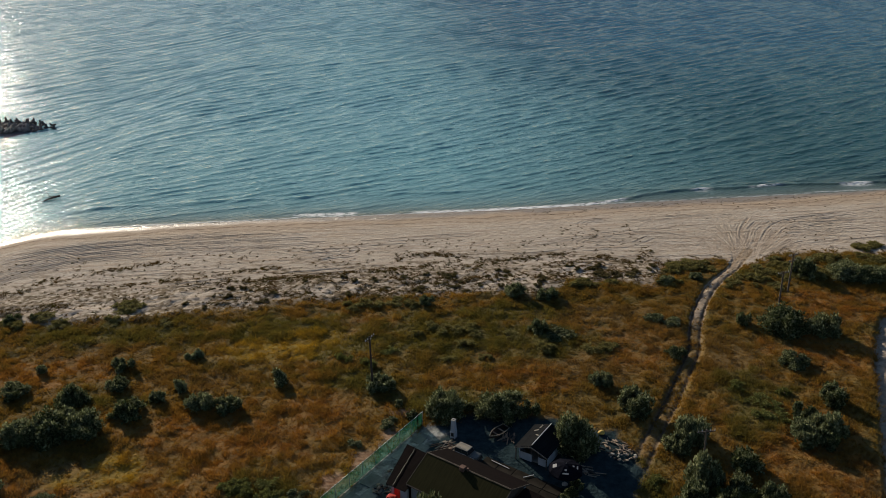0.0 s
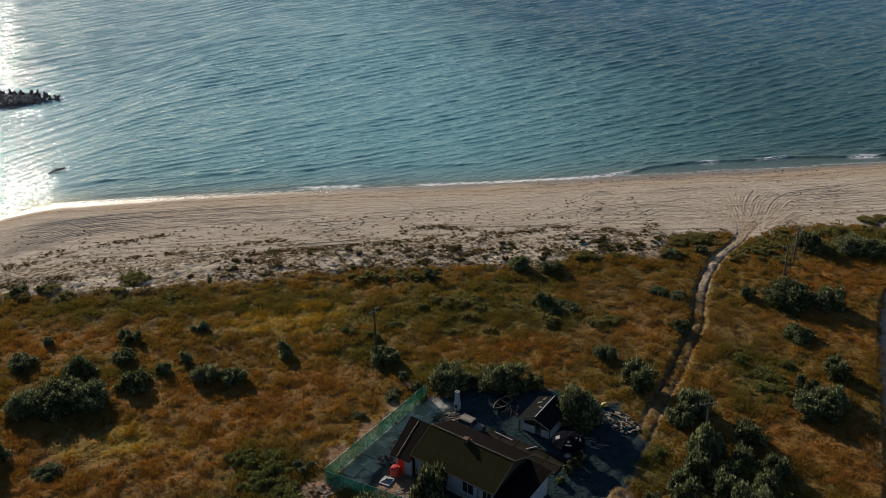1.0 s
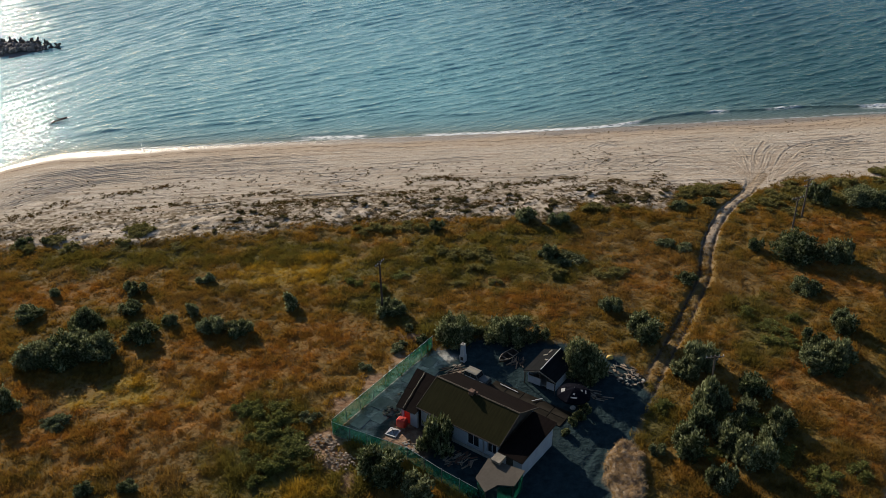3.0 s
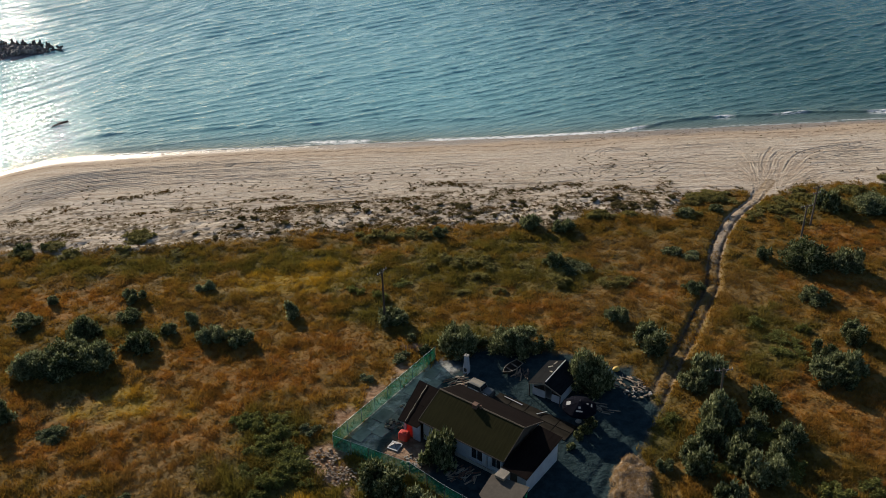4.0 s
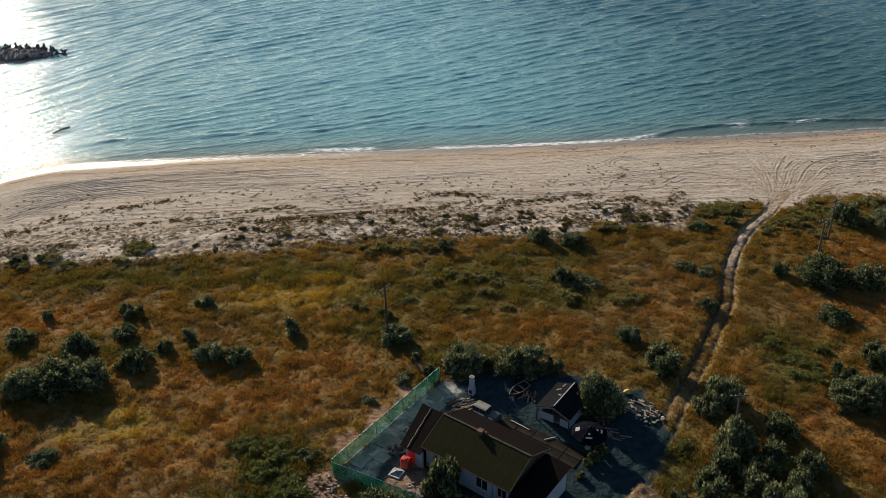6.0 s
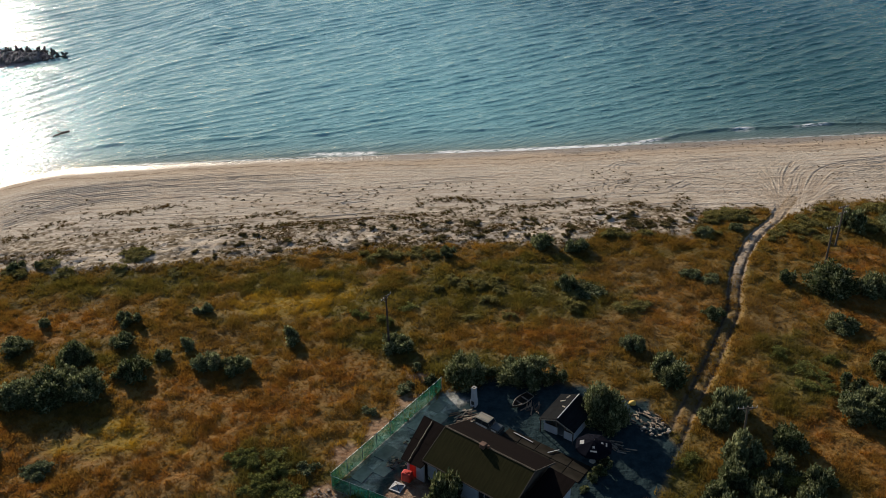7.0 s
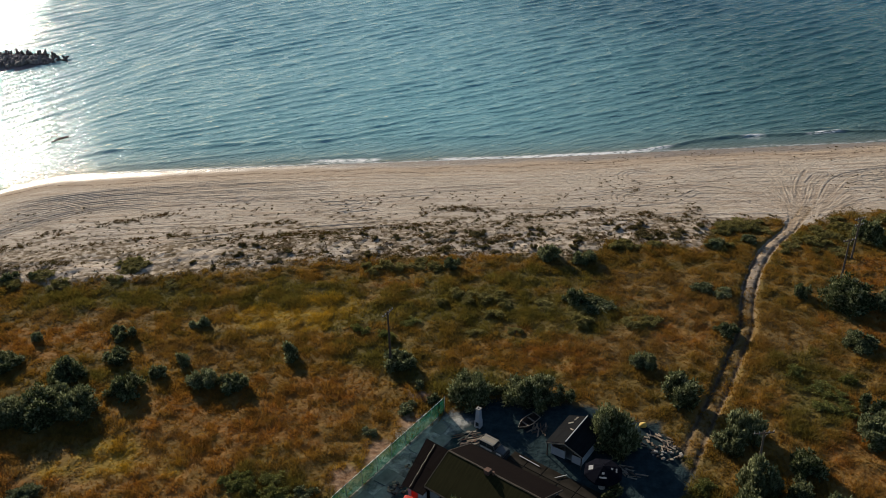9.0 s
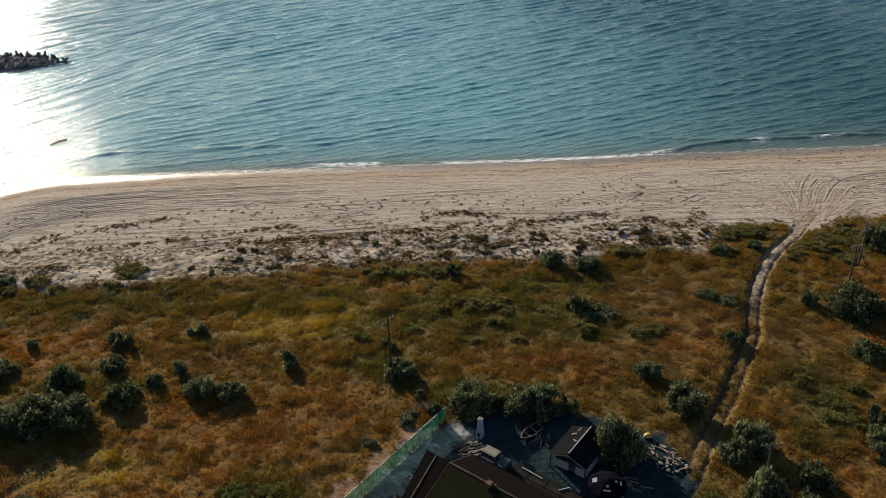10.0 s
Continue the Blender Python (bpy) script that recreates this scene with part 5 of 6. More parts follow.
# ---------------------------------------------------------------- shed
def shed():
    ob = thing("shed", pose(9.5, 70.95, GROUND_Z, 0, 0, -34) @ Matrix.Scale(0.93, 4), "small white shed with a grey felt gable roof", "shed")
    W, D = 1.75, 4.3
    part("front_wall", wall_boxes(-W, W, 0, 0.95, 0, 0.18, [(-0.15, 0.65, 0.0, 0.95)]), WALL_MAT, ob)
    # upper front in a dark material: the roof overhang's shade put into its colour
    part("front_boarding", wall_boxes(-W, W, 0.95, 1.75, 0.03, 0.15, [(-1.6, -0.3, 1.05, 1.62), (-0.15, 0.65, 0.95, 1.62), (0.8, 1.6, 1.05, 1.62)]), DARK_WOOD, ob)
    part("corner_post", box((-W - 0.02, -0.03, 0.951), (-W + 0.14, 0.029, 1.74)), WALL_MAT, ob)
    part("side_wall", box((-W, 0.18, 0), (-W + 0.18, D, 1.75)), WALL_MAT, ob)
    part("side_wall", box((W - 0.18, 0.18, 0), (W, D, 1.75)), WALL_MAT, ob)
    part("back_wall", box((-W + 0.18, D - 0.18, 0), (W - 0.18, D, 1.75)), WALL_MAT, ob)
    part("floor_slab", box((-W + 0.18, 0.18, 0), (W - 0.18, D - 0.18, 0.05)), CONCRETE_MAT, ob)
    for s in (-1, 1):
        cs = [(s * 2.05, -0.55, 1.72), (s * 2.05, D + 0.2, 1.72), (0, D + 0.2, 2.5), (0, -0.55, 2.5)]
        roof = part("roof", slab(cs if s < 0 else cs[::-1], 0.07), FELT_MAT, ob)
        for k in range(4):
            y = -0.52 + k * 1.2
            bm = slab([(s * 2.07, y, 1.735 + 0.008 * k), (s * 2.07, y + 1.26, 1.735 + 0.008 * k), (s * 0.02, y + 1.26, 2.52 + 0.008 * k), (s * 0.02, y, 2.52 + 0.008 * k)][:: (1 if s < 0 else -1)], 0.012)
            part("felt_strip", bm, FELT_MAT, roof)
    part("ridge_board", box((-0.05, -0.35, 2.56), (0.05, D + 0.2, 2.63), 0.01, Matrix.Rotation(0.0, 4, "Z")), FRAME_MAT, ob)
    bm = bmesh.new()
    for s in (-1, 1):
        a, b = Vector((s * 2.05, -0.58, 1.68)), Vector((0, -0.58, 2.46))
        vs = [bm.verts.new(q) for q in (a, b, b - Vector((0, 0, 0.14)), a - Vector((0, 0, 0.14)))]
        ws = [bm.verts.new(v.co + Vector((0, 0.04, 0))) for v in vs]
        bm.faces.new(vs)
        bm.faces.new(ws[::-1])
        for i in range(4):
            bm.faces.new((vs[(i + 1) % 4], vs[i], ws[i], ws[(i + 1) % 4]))
    part("barge_board", bm, PALE_WOOD, ob)
    bm = bmesh.new()
    v = [bm.verts.new(q) for q in ((-W, 0.02, 1.75), (W, 0.02, 1.75), (0, 0.02, 2.38), (-W, 0.12, 1.75), (W, 0.12, 1.75), (0, 0.12, 2.38))]
    bm.faces.new(v[:3]); bm.faces.new((v[5], v[4], v[3])); bm.faces.new((v[1], v[0], v[3], v[4])); bm.faces.new((v[0], v[2], v[5], v[3])); bm.faces.new((v[2], v[1], v[4], v[5]))
    part("gable", bm, DARK_WOOD, ob)
    for x in (-1.9, 1.9):
        part("post", box((x - 0.05, -0.5, 0), (x + 0.05, -0.4, 1.7), 0.008), DARK_WOOD, ob)
    for x, y, z, a in ((-1.1, 3.0, 2.13, 25), (-0.45, 1.9, 2.36, -30), (-0.9, 3.8, 2.22, 70)):
        part("roof_weight", box((-0.28, -0.09, -0.02), (0.28, 0.09, 0.06), 0.02, Matrix.Translation((x, y, z)) @ Matrix.Rotation(radians(a), 4, "Z") @ Matrix.Rotation(radians(-20), 4, "Y")), PALE_WOOD, ob)


shed()


# ---------------------------------------------------------------- fences
def net_fence(points, height, label, sag=0.0):
    ob = thing("fence", pose(points[0][0], points[0][1], 0), label, "fence")
    ox, oy = points[0]
    rng = random.Random(len(points))
    for (x0, y0), (x1, y1) in zip(points, points[1:]):
        n = max(1, round(math.hypot(x1 - x0, y1 - y0) / 2.1))
        for i in range(n):
            a = (x0 + (x1 - x0) * i / n - ox, y0 + (y1 - y0) * i / n - oy)
            b = (x0 + (x1 - x0) * (i + 1) / n - ox, y0 + (y1 - y0) * (i + 1) / n - oy)
            za, zb = float(height_at(a[0] + ox, a[1] + oy)), float(height_at(b[0] + ox, b[1] + oy))
            part("post", tube((a[0], a[1], za - 0.1), (a[0] + rng.uniform(-.03, .03), a[1], za + height + 0.08), 0.035, 0.03, 7), METAL_MAT, ob)
            d = Vector((b[0] - a[0], b[1] - a[1], 0)).normalized()
            s = Vector((-d.y, d.x, 0))
            bm = bmesh.new()
            cols, rows = 8, 5
            grid = [[None] * (rows + 1) for _ in range(cols + 1)]
            for c in range(cols + 1):
                for r in range(rows + 1):
                    u, v = c / cols, r / rows
                    belly = 0.05 * math.sin(math.pi * u) * math.sin(math.pi * v) + rng.uniform(-0.015, 0.015)
                    top = height * v - (0.07 * math.sin(math.pi * u) * v)
                    grid[c][r] = bm.verts.new(Vector((a[0] + (b[0] - a[0]) * u, a[1] + (b[1] - a[1]) * u, za + (zb - za) * u + 0.03 + top)) + s * belly)
            for c in range(cols):
                for r in range(rows):
                    bm.faces.new((grid[c][r], grid[c + 1][r], grid[c + 1][r + 1], grid[c][r + 1]))
            bmesh.ops.solidify(bm, geom=bm.faces[:], thickness=0.012)
            part("net_panel", bm, NET_MAT, ob)
            part("rail", tube((a[0], a[1], za + height), (b[0], b[1], zb + height), 0.018, 0.018, 6), METAL_MAT, ob)
    return ob


net_fence([(-2.1, 78.0), (-11.7, 63.9)], 1.75, "green shade-net fence on steel posts along the pale yard")
net_fence([(-11.7, 63.7), (-8.1, 61.9), (-4.2, 59.9), (-1.0, 57.0), (2.2, 54.5)], 1.6, "shaded green net fence before the house")


# ---------------------------------------------------------------- yard paving and slabs
def paving():
    ob = tagged(new("pavement"), "pale concrete slabs and patio with worn edges in the yard", "pavement", kind="structure")
    rng = random.Random(3)
    bm = bmesh.new()
    add_box(bm, (-0.5, -0.5, -0.05), (0.5, 0.5, 0.05), 0.02)
    me = bpy.data.meshes.new("paving_slab")
    bm.to_mesh(me)
    bm.free()
    me.materials.append(plain("pale_paving", (0.36, 0.365, 0.335), 0.95, grain=6, amount=0.6))
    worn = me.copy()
    # brown patio slabs, darkened in colour for the shadows lying on them
    worn.materials[0] = plain("worn_shaded_paving", (0.034, 0.030, 0.024), 0.9, grain=6, amount=0.6, spec=0.0)
    d = Vector((9.6, 14.1)).normalized()
    s = Vector((d.y, -d.x))
    stained = plain("stained_yard_concrete", (0.19, 0.205, 0.185), 0.95, grain=2.5, amount=0.65)
    for i in range(9):
        for k in range(3):
            if rng.random() < (0.3, 0.6, 1.0)[k]:
                continue
            q = Vector((-11.3, 63.9)) + d * (0.9 + i * 1.72) + s * (0.85 + k * 1.25)
            u, w, tw = rng.uniform(0.9, 1.0), rng.uniform(0.62, 0.7), rng.uniform(-0.05, 0.05)
            cs = []
            for e, f in ((-1, -1), (0, -1.06), (1, -1), (1.04, 0), (1, 1), (0, 1.05), (-1, 1), (-1.05, 0)):
                r = d * e * u * rng.uniform(0.94, 1.04) + s * f * w * rng.uniform(0.9, 1.06) + s * e * tw
                cs.append((q.x + r.x, q.y + r.y, GROUND_Z + 0.025 + 0.011 * ((i + 2 * k) % 4)))
            bm = slab(cs[::-1], 0.09)
            bmesh.ops.recalc_face_normals(bm, faces=bm.faces[:])
            part("concrete_piece", bm, stained, ob)
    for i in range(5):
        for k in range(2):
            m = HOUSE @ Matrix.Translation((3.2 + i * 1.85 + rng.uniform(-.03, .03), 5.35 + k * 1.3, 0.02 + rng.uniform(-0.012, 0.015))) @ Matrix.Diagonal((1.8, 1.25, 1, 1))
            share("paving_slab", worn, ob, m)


paving()


# ---------------------------------------------------------------- car
def car():
    """A small boxy off-road car, nose along +x."""
    ob = thing("car", HOUSE @ pose(0.75, 5.95, 0) @ Matrix.Scale(0.78, 4), "dark boxy off-road car with a beige roof and white sides", "car")
    bm = bmesh.new()
    add_box(bm, (-1.75, -0.76, 0.42), (1.85, 0.76, 0.98), 0.08)
    add_box(bm, (0.55, -0.70, 0.95), (1.80, 0.70, 1.08), 0.05)
    body = part("body", bm, CAR_DARK, ob, smooth=False)
    for x0, x1 in ((-1.5, 0.2), (0.85, 1.55)):
        part("side_panel", box((x0, -0.80, 0.70), (x1, -0.755, 0.98), 0.015), CAR_WHITE, body, "white side panel")
    bm = bmesh.new()
    lo = [bm.verts.new(q) for q in ((-1.70, -0.72, 0.97), (0.62, -0.72, 0.97), (0.62, 0.72, 0.97), (-1.70, 0.72, 0.97))]
    hi = [bm.verts.new(q) for q in ((-1.60, -0.64, 1.56), (0.25, -0.64, 1.56), (0.25, 0.64, 1.56), (-1.60, 0.64, 1.56))]
    bm.faces.new(lo[::-1])
    bm.faces.new(hi)
    for i in range(4):
        bm.faces.new((lo[i], lo[(i + 1) % 4], hi[(i + 1) % 4], hi[i]))
    part("cabin_glass", bm, GLASS_MAT, ob)
    roof = part("roof", box((-1.66, -0.69, 1.545), (0.32, 0.69, 1.64), 0.045), CAR_BEIGE, ob)
    for y in (-0.45, 0.45):
        part("roof_rail", box((-1.5, y - 0.02, 1.645), (0.15, y + 0.02, 1.69), 0.008), METAL_MAT, roof)
    for x0, x1 in ((-1.71, -1.60), (-0.62, -0.60), (0.62, 0.27)):
        for s in (-1, 1):
            part("pillar", tube((x0, s * 0.715, 0.97), (x1, s * 0.65, 1.56), 0.045, 0.04, 6), CAR_DARK, ob)
    for x in (-1.15, 1.2):
        for s in (-1, 1):
            w = part("wheel", tube((x, s * 0.60, 0.33), (x, s * 0.80, 0.33), 0.33, 0.33, 18), RUBBER_MAT, ob)
            part("rim", tube((x, s * 0.70, 0.33), (x, s * 0.815, 0.33), 0.19, 0.17, 14), METAL_MAT, w)
            part("fender", box((x - 0.42, s * 0.78 - 0.05, 0.68), (x + 0.42, s * 0.78 + 0.05, 0.76), 0.03), CAR_DARK, body)
    part("bumper", box((1.84, -0.72, 0.42), (1.97, 0.72, 0.60), 0.03), RUBBER_MAT, ob)
    part("bumper", box((-1.88, -0.72, 0.42), (-1.76, 0.72, 0.60), 0.03), RUBBER_MAT, ob)
    for s in (-1, 1):
        part("headlight", tube((1.83, s * 0.55, 0.80), (1.88, s * 0.55, 0.80), 0.10, 0.09, 12), GLASS_MAT, ob)
    part("spare_wheel", tube((-1.76, 0.1, 0.95), (-1.96, 0.1, 0.95), 0.31, 0.29, 18), RUBBER_MAT, ob)


car()


# ---------------------------------------------------------------- rowing boat
def boat():
    ob = thing("rowing_boat", pose(6.2, 75.9, GROUND_Z + 0.02, 6, 0, 47) @ Matrix.Scale(0.82, 4), "small open boat with pale gunwales lying in the yard", "boat")
    L, n = 3.5, 16
    bm = bmesh.new()
    rings = []
    for i in range(n + 1):
        t = i / n
        half = 0.70 * (1 - (1 - min(1, t * 1.55)) ** 2.2) * (1 - 0.22 * max(0, t - 0.6) / 0.4) + 0.015
        keel = 0.05 + 0.28 * max(0, 0.25 - t) / 0.25
        gun = 0.55 + 0.20 * (1 - t) ** 2
        ring = []
        for k in range(9):
            a = -1 + k / 4
            ring.append(bm.verts.new((-L / 2 + t * L, half * math.copysign(abs(a) ** 0.6, a), keel + (gun - keel) * abs(a) ** 2.2)))
        rings.append(ring)
    for a, b in zip(rings, rings[1:]):
        for k in range(8):
            bm.faces.new((a[k], a[k + 1], b[k + 1], b[k]))
    bm.faces.new(rings[-1])
    gun_l = [[v.co.copy() for v in (r[0], r[-1])] for r in rings]
    bmesh.ops.solidify(bm, geom=bm.faces[:], thickness=0.03)
    part("hull", bm, DARK_WOOD, ob)
    for s in (0, 1):
        bm = bmesh.new()
        for a, b in zip(gun_l, gun_l[1:]):
            add_tube(bm, a[s], b[s], 0.045, 0.045, 6)
        part("gunwale", bm, PALE_WOOD, ob, "pale worn gunwale")
    for x in (-0.4, 0.7):
        part("thwart", box((x - 0.11, -0.58, 0.40), (x + 0.11, 0.58, 0.44), 0.01), WOOD_MAT, ob)
    part("transom_rail", box((L / 2 - 0.03, -0.5, 0.52), (L / 2 + 0.03, 0.5, 0.60), 0.01), PALE_WOOD, ob)


boat()


# ---------------------------------------------------------------- parasol
def parasol():
    ob = thing("parasol", pose(12.35, 67.35, GROUND_Z, 0, 0, 12), "dark navy garden parasol with white printed marks", "parasol")
    R, n = 1.75, 8
    part("pole", tube((0, 0, 0), (0, 0, 2.62), 0.025, 0.022, 8), METAL_MAT, ob)
    part("base", tube((0, 0, 0), (0, 0, 0.10), 0.32, 0.28, 16), CONCRETE_MAT, ob)
    bm = bmesh.new()
    top = bm.verts.new((0, 0, 2.55))
    rings = []
    for r, z in ((0.5, 2.42), (1.1, 2.20), (R, 1.90), (R + 0.005, 1.74)):
        ring = []
        for k in range(n * 2):
            a = math.pi * k / n
            sag = 1.0 if k % 2 == 0 else 0.955
            ring.append(bm.verts.new((math.cos(a) * r * sag, math.sin(a) * r * sag, z - (0.05 * r / R if k % 2 else 0))))
        rings.append(ring)
    for k in range(n * 2):
        bm.faces.new((top, rings[0][k], rings[0][(k + 1) % (2 * n)]))
        for a, b in zip(rings, rings[1:]):
            bm.faces.new((a[k], b[k], b[(k + 1) % (2 * n)], a[(k + 1) % (2 * n)]))
    bmesh.ops.solidify(bm, geom=bm.faces[:], thickness=0.012)
    canopy = part("canopy", bm, NAVY_MAT, ob)
    for k in range(n):
        a = 2 * math.pi * k / n
        part("rib", tube((0.05 * math.cos(a), 0.05 * math.sin(a), 2.5), (R * 0.97 * math.cos(a), R * 0.97 * math.sin(a), 1.86), 0.01, 0.01, 5), METAL_MAT, canopy)
    for deg, r, w, h in ((-112, 1.12, 0.62, 0.16), (-112, 0.72, 0.22, 0.22), (-22, 1.15, 0.50, 0.15), (-22, 0.75, 0.22, 0.2), (158, 1.1, 0.55, 0.42)):
        a = radians(deg)
        m = Matrix.Rotation(a, 4, "Z") @ Matrix.Translation((r, 0, 2.55 - r * 0.36 + 0.02)) @ Matrix.Rotation(radians(20), 4, "Y")
        part("printed_mark", box((-h / 2, -w / 2, 0), (h / 2, w / 2, 0.008), 0.0, m), WHITE_CLOTH, canopy)
    part("finial", tube((0, 0, 2.56), (0, 0, 2.68), 0.03, 0.015, 8), METAL_MAT, ob)


parasol()


# ---------------------------------------------------------------- masonry stack, red bin, well cover, sack
def stack():
    ob = thing("masonry_stack", pose(1.35, 75.6, GROUND_Z, 0, 0, -30) @ Matrix.Diagonal((0.6, 0.6, 1, 1)), "free-standing white masonry chimney stack in the yard", "chimney")
    part("base", box((-0.5, -0.5, 0), (0.5, 0.5, 0.9), 0.03), WALL_MAT, ob)
    bm = bmesh.new()
    vs = add_box(bm, (-0.42, -0.42, 0.9), (0.42, 0.42, 2.2))
    for v in vs:
        if v.co.z > 2:
            v.co.x *= 0.78
            v.co.y *= 0.78
    part("shaft", bm, WALL_MAT, ob)
    cap = part("cap", box((-0.40, -0.40, 2.2), (0.40, 0.40, 2.32), 0.02), CONCRETE_MAT, ob)
    part("flue", box((-0.14, -0.14, 2.321), (0.14, 0.14, 2.335)), RUBBER_MAT, cap)
    part("hearth", box((-0.28, -0.512, 0.3), (0.28, -0.502, 0.75)), RUBBER_MAT, ob)


stack()


def red_bin():
    ob = thing("red_tank", HOUSE @ pose(-1.15, -4.35, 0, 0, 0, 12), "faded red plastic tank standing by the house wall", "tank")
    part("body", box((-0.48, -0.40, 0.08), (0.48, 0.40, 1.05), 0.12), RED_MAT, ob)
    part("lid", tube((0, 0, 1.04), (0, 0, 1.12), 0.2, 0.18, 14), RED_MAT, ob)
    for y in (-0.25, 0.25):
        part("skid", box((-0.45, y - 0.05, 0), (0.45, y + 0.05, 0.09), 0.01), WOOD_MAT, ob)


red_bin()


def well_cover():
    ob = thing("well_cover", HOUSE @ pose(-1.3, -5.6, 0, 0, 0, 10) @ Matrix.Scale(0.72, 4), "square white-framed cover with a low pyramid top", "cover")
    part("frame", wall_boxes(-0.8, 0.8, -0.8, 0.8, 0, 0.14, [(-0.62, 0.62, -0.62, 0.62)]), FRAME_MAT, ob).matrix_basis = Matrix.Rotation(radians(90), 4, "X")
    for k in range(4):
        bm = bmesh.new()
        m = Matrix.Rotation(math.pi / 2 * k, 4, "Z")
        v = [bm.verts.new(m @ Vector(q)) for q in ((-0.62, -0.62, 0.12), (0.62, -0.62, 0.12), (0, 0, 0.48), (-0.6, -0.6, 0.09), (0.6, -0.6, 0.09), (0, 0.0, 0.45))]
        bm.faces.new(v[:3])
        bm.faces.new((v[5], v[4], v[3]))
        bm.faces.new((v[1], v[0], v[3], v[4]))
        part("pyramid_side", bm, WHITE_CLOTH, ob)
        part("rib", tube(m @ Vector((0.62, -0.62, 0.14)), (0, 0, 0.5), 0.03, 0.03, 6), DARK_WOOD, ob)


well_cover()


def sack():
    bm = bmesh.new()
    bmesh.ops.create_icosphere(bm, subdivisions=3, radius=0.5)
    for v in bm.verts:
        k = 1 + 0.25 * (noise.noise(v.co * 3.0))
        v.co = Vector((v.co.x * 1.1 * k, v.co.y * 0.8 * k, max(-0.28, v.co.z * 0.75 * k)))
    ob = part("sack", bm, YELLOW_MAT, None, smooth=True)
    ob.matrix_basis = pose(17.6, 75.7, GROUND_Z + 0.22, 0, 0, 20) @ Matrix.Scale(0.75, 4)
    tagged(ob, "full yellow woven sack lying beside rubble", "sack")


sack()


# ---------------------------------------------------------------- poles
POLE_MAT = plain("grey_pole_timber", (0.11, 0.085, 0.062), 0.9, grain=12)


def utility_pole(x, y, h, lean, turn, arms, label):
    z = float(height_at(x, y))
    ob = thing("utility_pole", pose(x, y, z, lean[0], lean[1], turn), label, "pole", "utility poles")
    mat = POLE_MAT if arms == 2 or h < 6.5 else DARK_WOOD
    part("pole", tube((0, 0, -0.3), (0, 0, h), 0.15, 0.09, 8), mat, ob)
    for k in range(arms):
        zz = h - 0.25 - 0.9 * k
        w = 0.95 - 0.2 * k
        arm = part("crossarm", box((-w, -0.06, zz - 0.05), (w, 0.06, zz + 0.05), 0.01), DARK_WOOD, ob)
        for px in (-w + 0.08, -w * 0.45, w * 0.45, w - 0.08):
            part("insulator", tube((px, 0, zz + 0.05), (px, 0, zz + 0.26), 0.045, 0.03, 8), FRAME_MAT, arm, "white porcelain insulator")
        part("brace", tube((-w * 0.6, 0.07, zz - 0.04), (0, 0.1, zz - 0.6), 0.02, 0.02, 5), METAL_MAT, ob)
        part("brace", tube((w * 0.6, 0.07, zz - 0.04), (0, 0.1, zz - 0.6), 0.02, 0.02, 5), METAL_MAT, ob)
    return ob


utility_pole(-8.2, 86.1, 7.0, (0, -1.0), 60, 1, "slender lone utility pole with insulators in the field")
utility_pole(48.0, 104.3, 6.1, (0, -1.0), 20, 1, "leaning wooden utility pole rising behind a shrub")
utility_pole(51.8, 110.4, 6.1, (0, -0.5), 25, 2, "utility pole with two crossarms beside the dune scrub")
utility_pole(26.9, 69.4, 4.9, (0, -2.0), 5, 1, "low timber utility pole with a crossarm in the thicket")


# ---------------------------------------------------------------- breakwater and tetrapods
ROCK_MAT = plain("dark_wet_rock", (0.17, 0.155, 0.15), 0.85, grain=3, amount=0.4, bump=0.5)
TETRA_MAT = plain("sea_worn_concrete", (0.085, 0.08, 0.075), 0.9, grain=3, amount=0.35)


def rock_mesh(seed):
    bm = bmesh.new()
    bmesh.ops.create_icosphere(bm, subdivisions=2, radius=0.6)
    r = random.Random(seed)
    o = Vector((r.uniform(0, 50), r.uniform(0, 50), 0))
    for v in bm.verts:
        v.co *= 0.75 + 0.6 * (noise.noise(v.co * 1.6 + o) + 0.4)
        v.co.z *= 0.8
    me = bpy.data.meshes.new("rock")
    bm.to_mesh(me)
    bm.free()
    me.materials.append(ROCK_MAT)
    return me


